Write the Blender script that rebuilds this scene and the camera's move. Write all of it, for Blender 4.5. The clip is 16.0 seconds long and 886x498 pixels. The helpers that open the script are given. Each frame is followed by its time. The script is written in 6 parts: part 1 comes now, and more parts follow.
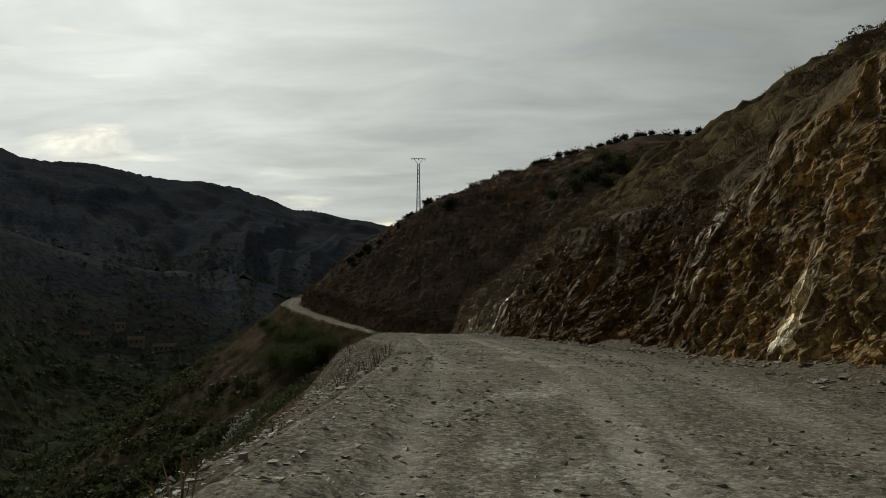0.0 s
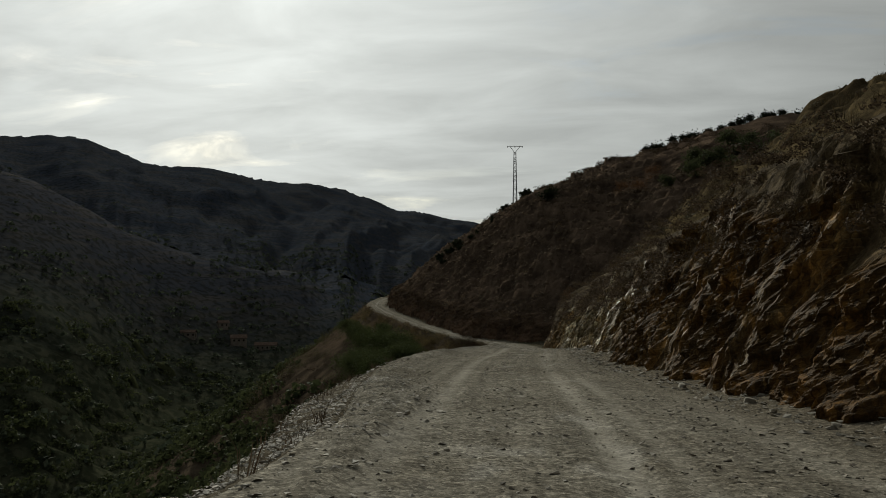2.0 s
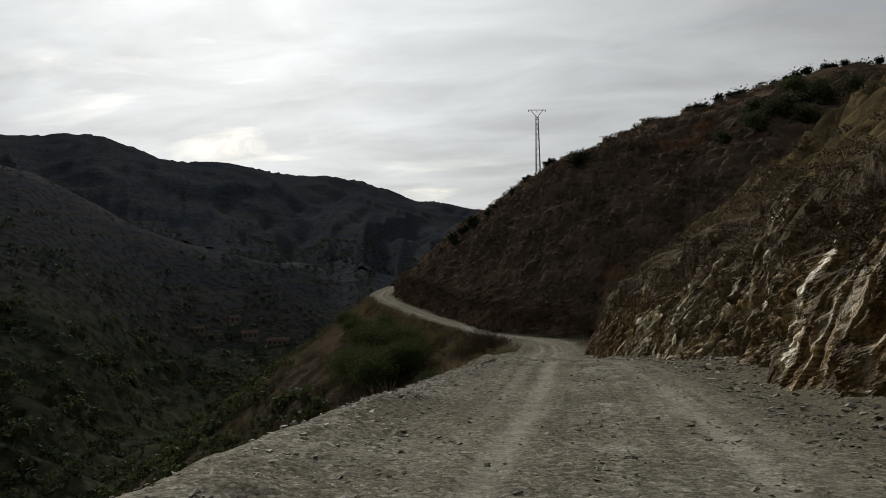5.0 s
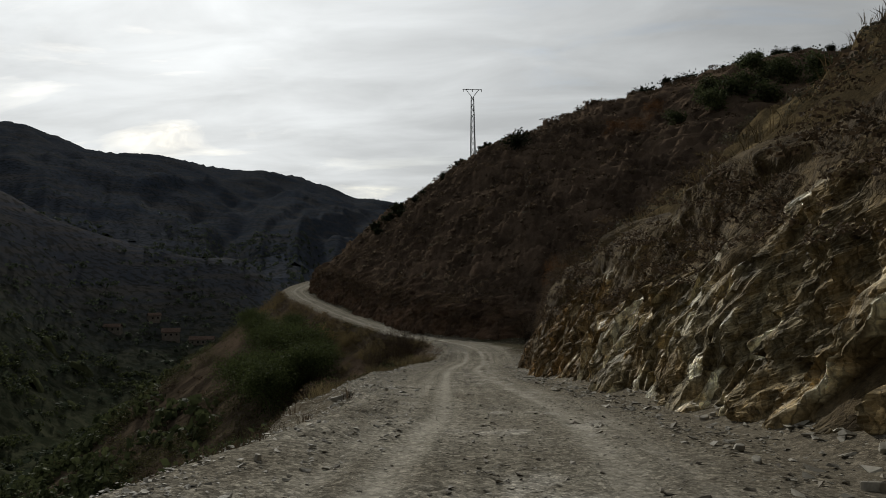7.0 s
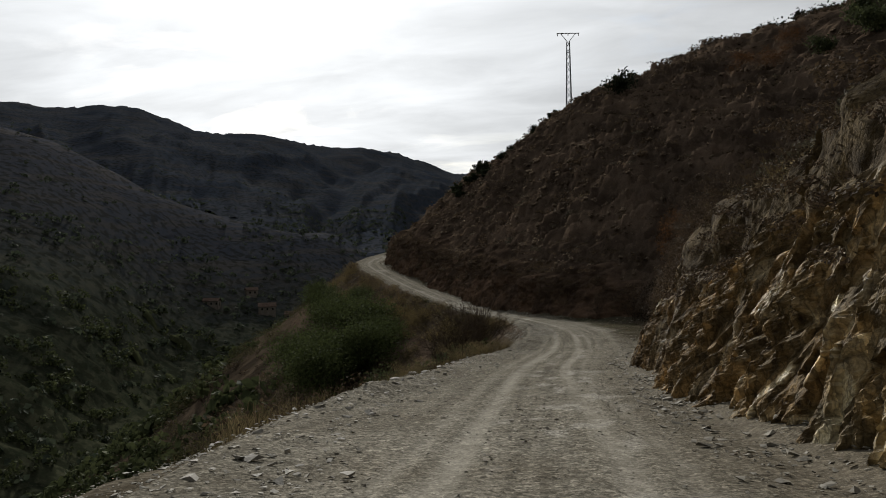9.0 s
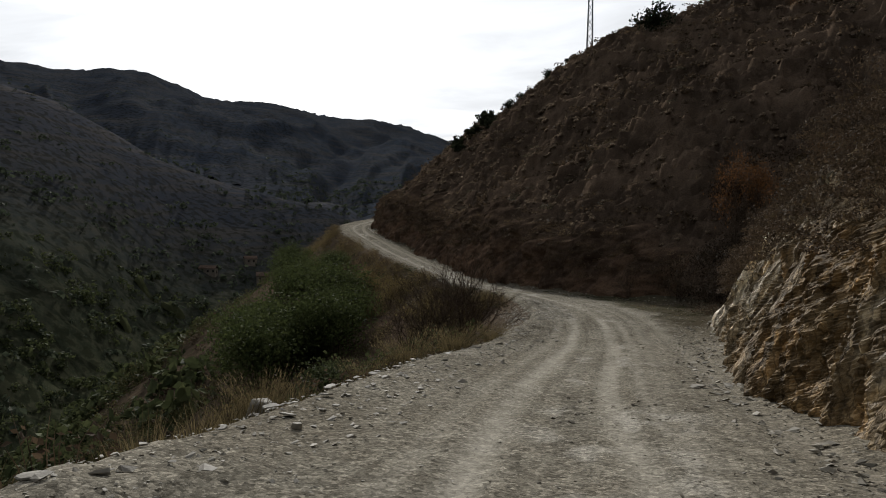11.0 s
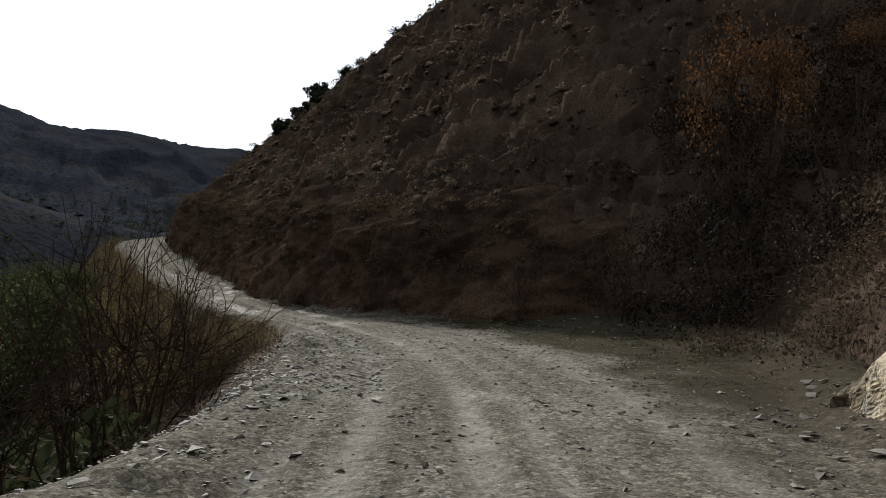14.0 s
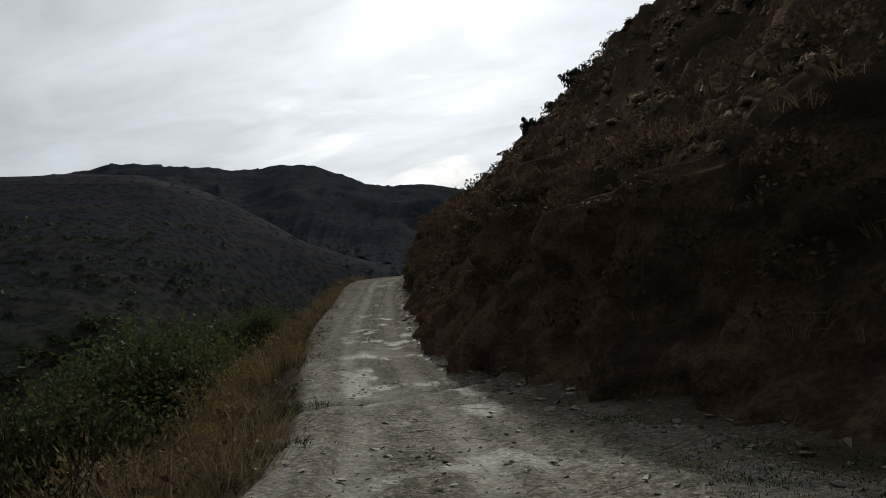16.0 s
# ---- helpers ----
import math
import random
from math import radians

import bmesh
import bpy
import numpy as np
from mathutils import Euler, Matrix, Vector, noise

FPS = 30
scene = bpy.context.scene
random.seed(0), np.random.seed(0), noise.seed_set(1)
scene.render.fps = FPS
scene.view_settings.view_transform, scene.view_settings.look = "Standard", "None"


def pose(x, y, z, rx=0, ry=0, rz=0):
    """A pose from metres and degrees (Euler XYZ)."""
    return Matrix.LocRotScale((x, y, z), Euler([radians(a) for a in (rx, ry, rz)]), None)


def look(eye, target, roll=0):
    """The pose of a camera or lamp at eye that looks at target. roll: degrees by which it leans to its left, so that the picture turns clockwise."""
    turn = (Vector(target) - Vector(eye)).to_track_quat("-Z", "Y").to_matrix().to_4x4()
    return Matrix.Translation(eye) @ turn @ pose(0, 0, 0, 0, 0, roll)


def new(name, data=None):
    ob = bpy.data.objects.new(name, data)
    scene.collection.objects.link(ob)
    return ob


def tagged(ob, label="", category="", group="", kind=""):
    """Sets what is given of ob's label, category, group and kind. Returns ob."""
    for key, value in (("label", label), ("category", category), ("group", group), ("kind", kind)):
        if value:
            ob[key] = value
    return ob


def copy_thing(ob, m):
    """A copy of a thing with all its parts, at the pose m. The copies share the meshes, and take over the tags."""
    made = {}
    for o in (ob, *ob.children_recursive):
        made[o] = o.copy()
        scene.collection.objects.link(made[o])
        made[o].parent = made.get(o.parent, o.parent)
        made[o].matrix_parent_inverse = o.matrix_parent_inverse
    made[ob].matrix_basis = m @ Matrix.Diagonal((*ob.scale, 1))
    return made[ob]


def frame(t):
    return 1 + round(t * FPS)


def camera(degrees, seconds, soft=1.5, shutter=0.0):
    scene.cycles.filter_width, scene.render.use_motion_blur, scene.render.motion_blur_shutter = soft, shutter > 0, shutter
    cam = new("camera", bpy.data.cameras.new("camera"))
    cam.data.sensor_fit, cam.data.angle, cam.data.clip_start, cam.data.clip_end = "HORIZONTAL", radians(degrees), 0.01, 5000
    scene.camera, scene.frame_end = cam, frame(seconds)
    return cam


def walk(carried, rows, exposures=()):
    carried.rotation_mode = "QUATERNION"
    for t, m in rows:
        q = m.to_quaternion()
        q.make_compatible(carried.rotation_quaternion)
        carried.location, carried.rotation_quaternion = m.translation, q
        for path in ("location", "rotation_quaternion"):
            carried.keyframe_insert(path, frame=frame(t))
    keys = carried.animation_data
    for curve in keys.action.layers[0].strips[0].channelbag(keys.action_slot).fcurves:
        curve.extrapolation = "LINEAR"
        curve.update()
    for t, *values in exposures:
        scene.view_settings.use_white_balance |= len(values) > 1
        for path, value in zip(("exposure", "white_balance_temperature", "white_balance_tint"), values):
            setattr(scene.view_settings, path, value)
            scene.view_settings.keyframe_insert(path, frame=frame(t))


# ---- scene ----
cam = camera(61.0, 16.0, 0.95)
METRES, EYE, TILT, LEAN, TURN = 100.0, 1.22, 2.0, 0.0, 0.0
ROWS = [
    (0.0, 0.0, 0.0, 0.0, 0.0, 0.0, 0.0),
    (0.5, 0.004, 0.0326, -0.0021, 1.47, 0.36, 0.42),
    (1.0, 0.007, 0.065, -0.0043, 3.07, 1.22, 0.44),
    (1.5, 0.0095, 0.1003, -0.0056, 5.32, 1.05, 1.24),
    (2.0, 0.0093, 0.1328, -0.0084, 7.87, 0.04, 0.14),
    (2.5, 0.0084, 0.1671, -0.011, 10.16, -1.72, 0.84),
    (3.0, 0.0059, 0.2004, -0.0142, 12.27, -0.53, -0.12),
    (5.5, -0.0057, 0.3452, -0.0281, 8.31, -0.91, 1.39),
    (6.0, -0.0046, 0.3765, -0.031, 5.9, -1.42, 0.33),
    (6.5, -0.0025, 0.4063, -0.0348, 3.7, -1.4, 0.88),
    (7.0, -0.0007, 0.4375, -0.0379, 4.88, -0.84, 0.7),
    (7.5, -0.0001, 0.4684, -0.0406, 6.48, -1.19, -1.12),
    (8.0, 0.0001, 0.4987, -0.0439, 8.21, -3.44, 0.05),
    (8.5, -0.0009, 0.5281, -0.0489, 10.22, -3.69, 0.34),
    (9.0, -0.0025, 0.5575, -0.0523, 12.34, -2.57, 1.36),
    (11.5, -0.0174, 0.7074, -0.0757, 13.09, -4.61, -0.51),
    (12.0, -0.0195, 0.7372, -0.0804, 12.32, -4.1, 0.07),
    (12.5, -0.0205, 0.7675, -0.0838, 10.58, -2.89, 1.27),
    (13.0, -0.0209, 0.7977, -0.0881, 8.4, -2.68, 0.85),
    (13.5, -0.0194, 0.8277, -0.0916, 5.26, -2.36, 1.45),
    (14.0, -0.0166, 0.8594, -0.0957, 3.53, -2.14, 0.65),
    (14.5, -0.0146, 0.8908, -0.0997, 6.16, -0.21, 2.73),
    (15.0, -0.0157, 0.9243, -0.102, 11.75, 0.93, 3.32),
    (15.5, -0.0211, 0.957, -0.1042, 18.62, 1.99, 3.91),
    (16.0, -0.0311, 0.9894, -0.106, 25.71, 1.63, 3.44),
]
walk(cam, [(t, pose(0, 0, EYE, TILT, LEAN, TURN) @ pose(METRES * x, METRES * y, METRES * z, 90 + pitch, roll, yaw)) for t, x, y, z, yaw, pitch, roll in ROWS],
     [(0.0, -0.34, 6430, 2), (3.0, -0.33, 6330, 4), (5.5, -0.12, 6250, 8), (8.0, -0.16, 6200, 7), (9.0, 0.12, 6180, 9), (11.5, 0.42, 6080, 10), (12.5, 0.5, 5960, 10), (14.5, 0.56, 5850, 10), (15.2, 0.28, 5870, 9), (16.0, -0.08, 6000, 8)])

# ---- world, sun ----
SUN_AZ, SUN_EL = 25.0, 24.0        # degrees to the left of +y, and above the horizon
sun_dir = Vector((-math.sin(radians(SUN_AZ)) * math.cos(radians(SUN_EL)),
                  math.cos(radians(SUN_AZ)) * math.cos(radians(SUN_EL)), math.sin(radians(SUN_EL))))


def nd(tree, kind, **values):
    """A node with its named or numbered inputs and its settings."""
    n = tree.nodes.new(kind)
    for key, value in values.items():
        if key.startswith("i_"):
            name = key[2:].replace("_", " ")
            n.inputs[int(name) if name.isdigit() else name].default_value = value
        elif key == "op":
            n.operation = value
        elif key == "noise_dim":
            n.noise_dimensions = value
        elif key == "dtype":
            n.data_type = value
        elif key == "blend":
            n.blend_type = value
        elif key == "feature":
            n.feature = value
        elif key == "attr":
            n.attribute_name = value
    return n


def ramp(tree, source, stops):
    n = tree.nodes.new("ShaderNodeValToRGB")
    e = n.color_ramp.elements
    while len(e) < len(stops):
        e.new(0.5)
    for k, (p, c) in zip(e, stops):
        k.position = p
        k.color = (c, c, c, 1) if isinstance(c, (int, float)) else (*c, 1)
    tree.links.new(source, n.inputs[0])
    return n.outputs[0]


def mixc(tree, fac, a, b, blend="MIX"):
    n = tree.nodes.new("ShaderNodeMix")
    n.data_type, n.blend_type = "RGBA", blend
    for k, v in ((0, fac), (6, a), (7, b)):
        if isinstance(v, (int, float)):
            n.inputs[k].default_value = v
        elif isinstance(v, tuple):
            n.inputs[k].default_value = (*v, 1)
        else:
            tree.links.new(v, n.inputs[k])
    return n.outputs[2]


world = bpy.data.worlds.new("sky")
scene.world = world
world.use_nodes = True
wt = world.node_tree
wt.nodes.clear()
w_out = nd(wt, "ShaderNodeOutputWorld")
w_bg = nd(wt, "ShaderNodeBackground", i_Strength=1.0)
sky = nd(wt, "ShaderNodeTexSky")
sky.sky_type, sky.sun_disc = "NISHITA", False
sky.sun_elevation, sky.sun_rotation = radians(SUN_EL), radians(-SUN_AZ)
sky_dim = nd(wt, "ShaderNodeVectorMath", op="SCALE")
sky_dim.inputs[3].default_value = 0.09
wt.links.new(sky.outputs[0], sky_dim.inputs[0])
way = nd(wt, "ShaderNodeTexCoord")
apart = nd(wt, "ShaderNodeSeparateXYZ")
wt.links.new(way.outputs["Generated"], apart.inputs[0])
above = nd(wt, "ShaderNodeMath", op="MAXIMUM", i_1=0.0)
wt.links.new(apart.outputs["Z"], above.inputs[0])
height = nd(wt, "ShaderNodeMath", op="ADD", i_1=0.16)
wt.links.new(above.outputs[0], height.inputs[0])
layer = nd(wt, "ShaderNodeCombineXYZ")
for axis in (0, 1):
    flat_way = nd(wt, "ShaderNodeMath", op="DIVIDE")
    wt.links.new(apart.outputs[axis], flat_way.inputs[0])
    wt.links.new(height.outputs[0], flat_way.inputs[1])
    wt.links.new(flat_way.outputs[0], layer.inputs[axis])
wmap = nd(wt, "ShaderNodeMapping")
wmap.inputs["Scale"].default_value = (0.8, 1.5, 1.0)
wmap.inputs["Rotation"].default_value = (0.0, 0.0, 0.35)
wt.links.new(layer.outputs[0], wmap.inputs[0])
c1 = nd(wt, "ShaderNodeTexNoise", i_Scale=1.5, i_Detail=9.0, i_Roughness=0.58, i_Distortion=0.5)
wt.links.new(wmap.outputs[0], c1.inputs["Vector"])
cover = ramp(wt, c1.outputs[0], [(0.27, 0.2), (0.36, 0.8), (0.44, 0.98), (1.0, 1.0)])
c2 = nd(wt, "ShaderNodeTexNoise", i_Scale=2.3, i_Detail=8.0, i_Roughness=0.55, i_Distortion=0.4)
wt.links.new(wmap.outputs[0], c2.inputs["Vector"])
shade = ramp(wt, c2.outputs[0], [(0.3, 0.80), (0.5, 0.94), (0.7, 1.08)])
dot = nd(wt, "ShaderNodeVectorMath", op="DOT_PRODUCT")
wt.links.new(way.outputs["Generated"], dot.inputs[0])
dot.inputs[1].default_value = sun_dir
glow = ramp(wt, dot.outputs["Value"], [(0.0, 0.20), (0.5, 0.30), (0.75, 0.50), (0.90, 0.70), (0.95, 0.85), (0.98, 0.98), (0.997, 1.2)])
lit = mixc(wt, 1.0, shade, glow, "MULTIPLY")
lit = mixc(wt, 1.0, lit, (1.0, 0.99, 0.97), "MULTIPLY")
both = mixc(wt, cover, sky_dim.outputs[0], lit)
wt.links.new(both, w_bg.inputs[0])
wt.links.new(w_bg.outputs[0], w_out.inputs[0])

sun = new("sun", bpy.data.lights.new("sun", "SUN"))
sun.data.energy, sun.data.angle, sun.data.color = 3.2, radians(3.0), (1.0, 0.93, 0.82)
sun.matrix_world = look(sun_dir * 100, (0, 0, 0))


# ---- materials ----
def material(name):
    m = bpy.data.materials.new(name)
    m.use_nodes = True
    t = m.node_tree
    t.nodes.clear()
    out, b = nd(t, "ShaderNodeOutputMaterial"), nd(t, "ShaderNodeBsdfPrincipled")
    t.links.new(b.outputs[0], out.inputs[0])
    pos = nd(t, "ShaderNodeTexCoord").outputs["Object"]
    return m, t, b, pos


def noise_at(t, pos, scale, detail=6.0, rough=0.6, squash=None, turn=(0, 0, 0)):
    if squash:
        k = nd(t, "ShaderNodeMapping")
        k.vector_type = "TEXTURE"
        k.inputs["Scale"].default_value, k.inputs["Rotation"].default_value = squash, turn
        t.links.new(pos, k.inputs[0])
        pos = k.outputs[0]
    n = nd(t, "ShaderNodeTexNoise", i_Scale=scale, i_Detail=detail, i_Roughness=rough)
    t.links.new(pos, n.inputs["Vector"])
    return n.outputs[0]


def finish(t, b, colour, rough, height=None, strength=0.6, dist=0.02, spec=0.3):
    t.links.new(colour, b.inputs["Base Color"])
    if isinstance(rough, float):
        b.inputs["Roughness"].default_value = rough
    else:
        t.links.new(rough, b.inputs["Roughness"])
    b.inputs["Specular IOR Level"].default_value = spec
    if height is not None:
        k = nd(t, "ShaderNodeBump", i_Strength=strength, i_Distance=dist)
        t.links.new(height, k.inputs["Height"])
        t.links.new(k.outputs[0], b.inputs["Normal"])


def earth_like(name, dark, mid, pale, scales=(0.15, 1.6, 14.0), rough=0.95, dist=0.05, spec=0.0):
    m, t, b, pos = material(name)
    big, small, grain = (noise_at(t, pos, s) for s in scales)
    c = mixc(t, ramp(t, big, [(0.38, 0.0), (0.62, 1.0)]), dark, mid)
    c = mixc(t, ramp(t, small, [(0.48, 0.0), (0.68, 0.85)]), c, pale)
    c = mixc(t, ramp(t, grain, [(0.35, 0.6), (0.6, 0.0)]), c, tuple(0.45 * v for v in dark))
    h = mixc(t, 0.5, small, grain)
    finish(t, b, c, rough, h, 0.8, dist, spec)
    return m


def ground_material():
    """Dry grass, brown scrub earth, green valley floor and haze-tinted far land, laid out by the sheet's zone
    attribute.
    """
    m, t, b, pos = material("ground")
    z = nd(t, "ShaderNodeAttribute", attr="zone")
    sep = nd(t, "ShaderNodeSeparateColor")
    t.links.new(z.outputs["Color"], sep.inputs[0])
    big, mid, small, grain = (noise_at(t, pos, s) for s in (0.012, 0.22, 1.7, 15.0))
    scrub = mixc(t, ramp(t, mid, [(0.4, 0.0), (0.62, 1.0)]), (0.062, 0.045, 0.033), (0.140, 0.101, 0.072))
    scrub = mixc(t, ramp(t, small, [(0.52, 0.0), (0.64, 0.6)]), scrub, (0.13, 0.096, 0.070))
    dry = mixc(t, ramp(t, mid, [(0.4, 0.0), (0.6, 1.0)]), (0.075, 0.055, 0.030), (0.155, 0.118, 0.062))
    dry = mixc(t, ramp(t, small, [(0.46, 0.7), (0.6, 0.0)]), dry, (0.045, 0.036, 0.022))
    green = mixc(t, ramp(t, mid, [(0.4, 0.0), (0.6, 1.0)]), (0.023, 0.030, 0.018), (0.050, 0.054, 0.033))
    green = mixc(t, ramp(t, small, [(0.5, 0.0), (0.66, 0.5)]), green, (0.075, 0.068, 0.046))
    # far land: blue distance haze is mixed into the base colours
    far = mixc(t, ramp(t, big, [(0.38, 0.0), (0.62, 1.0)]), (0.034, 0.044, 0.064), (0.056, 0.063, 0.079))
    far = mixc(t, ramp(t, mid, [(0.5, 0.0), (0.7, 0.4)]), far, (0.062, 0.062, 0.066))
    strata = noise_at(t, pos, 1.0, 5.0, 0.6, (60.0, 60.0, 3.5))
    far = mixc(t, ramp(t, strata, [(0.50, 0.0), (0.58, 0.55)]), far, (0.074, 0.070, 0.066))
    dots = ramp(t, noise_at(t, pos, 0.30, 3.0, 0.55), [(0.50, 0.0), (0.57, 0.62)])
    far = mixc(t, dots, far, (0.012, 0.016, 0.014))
    green = mixc(t, dots, green, (0.012, 0.016, 0.009))
    c = mixc(t, sep.outputs[0], scrub, dry)
    c = mixc(t, sep.outputs[1], c, green)
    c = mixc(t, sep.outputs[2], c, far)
    fill = nd(t, "ShaderNodeAttribute", attr="fill")
    rubble = mixc(t, ramp(t, small, [(0.42, 0.0), (0.6, 1.0)]), (0.105, 0.090, 0.066), (0.205, 0.185, 0.145))
    c = mixc(t, fill.outputs["Color"], c, rubble)
    c = mixc(t, ramp(t, grain, [(0.36, 0.55), (0.58, 0.0)]), c, (0.02, 0.017, 0.012))
    finish(t, b, c, 0.95, mixc(t, 0.45, small, grain), 0.9, 0.10, 0.0)
    return m


def road_material():
    m, t, b, pos = material("road_gravel")
    z = nd(t, "ShaderNodeAttribute", attr="wear")
    sep = nd(t, "ShaderNodeSeparateColor")
    t.links.new(z.outputs["Color"], sep.inputs[0])
    big, mid, grain, grit = (noise_at(t, pos, s) for s in (0.35, 3.0, 22.0, 75.0))
    c = mixc(t, ramp(t, big, [(0.35, 0.0), (0.65, 1.0)]), (0.170, 0.157, 0.127), (0.240, 0.222, 0.182))
    c = mixc(t, ramp(t, mid, [(0.38, 0.5), (0.56, 0.0)]), c, (0.135, 0.120, 0.095))
    lane = nd(t, "ShaderNodeAttribute", attr="lane")
    lanes = nd(t, "ShaderNodeSeparateColor")
    t.links.new(lane.outputs["Color"], lanes.inputs[0])
    streak = noise_at(t, lane.outputs["Vector"], 1.0, 1.5, 0.5, (0.16, 7.0, 50.0))
    c = mixc(t, 0.85, c, mixc(t, 1.0, c, ramp(t, streak, [(0.34, 0.82), (0.5, 1.0), (0.66, 1.16)]), "MULTIPLY"))
    c = mixc(t, sep.outputs[0], c, mixc(t, ramp(t, mid, [(0.35, 0.0), (0.6, 1.0)]), (0.26, 0.242, 0.200), (0.345, 0.322, 0.272)))
    c = mixc(t, mixc(t, 1.0, lanes.outputs[2], ramp(t, grain, [(0.34, 0.1), (0.5, 0.7)]), "MULTIPLY"), c, (0.33, 0.31, 0.262))
    c = mixc(t, sep.outputs[2], c, (0.105, 0.088, 0.063))
    c = mixc(t, ramp(t, grain, [(0.32, 0.5), (0.48, 0.0)]), c, (0.075, 0.067, 0.054))
    c = mixc(t, ramp(t, grit, [(0.56, 0.0), (0.68, 0.4)]), c, (0.42, 0.40, 0.35))
    flat_pos = nd(t, "ShaderNodeMapping")
    flat_pos.inputs["Scale"].default_value = (1.0, 1.0, 0.0)
    t.links.new(pos, flat_pos.inputs[0])
    rest = nd(t, "ShaderNodeMath", op="MULTIPLY_ADD")
    t.links.new(sep.outputs[0], rest.inputs[0])
    rest.inputs[1].default_value, rest.inputs[2].default_value = -0.75, 1.0
    pebbles = []
    for scale in (19.0, 46.0):
        vor = nd(t, "ShaderNodeTexVoronoi", i_Scale=scale, i_Randomness=1.0)
        t.links.new(flat_pos.outputs[0], vor.inputs["Vector"])
        tone = nd(t, "ShaderNodeSeparateColor")
        t.links.new(vor.outputs["Color"], tone.inputs[0])
        rim = ramp(t, vor.outputs["Distance"], [(0.0, 1.0), (0.7, 0.0)])
        c = mixc(t, rest.outputs[0], c, mixc(t, 1.0, c, ramp(t, tone.outputs[0], [(0.0, 0.6), (0.5, 0.95), (0.8, 1.12), (1.0, 1.5)]), "MULTIPLY"))
        pebbles.append(rim)
    c = mixc(t, sep.outputs[1], c, mixc(t, ramp(t, big, [(0.50, 0.0), (0.66, 0.7)]), mixc(t, mid, (0.024, 0.020, 0.013), (0.068, 0.056, 0.036)), (0.034, 0.036, 0.016)))
    gloss = nd(t, "ShaderNodeMath", op="MULTIPLY", i_1=0.03)
    t.links.new(lanes.outputs[2], gloss.inputs[0])
    rough = mixc(t, lanes.outputs[2], mixc(t, sep.outputs[0], (0.88, 0.88, 0.88), (0.82, 0.82, 0.82)), (0.74, 0.74, 0.74))
    finish(t, b, c, rough, mixc(t, 0.28, mixc(t, 0.4, grain, grit), mixc(t, 0.5, pebbles[0], pebbles[1])), 0.7, 0.022, 0.0)
    t.links.new(gloss.outputs[0], b.inputs["Specular IOR Level"])
    return m


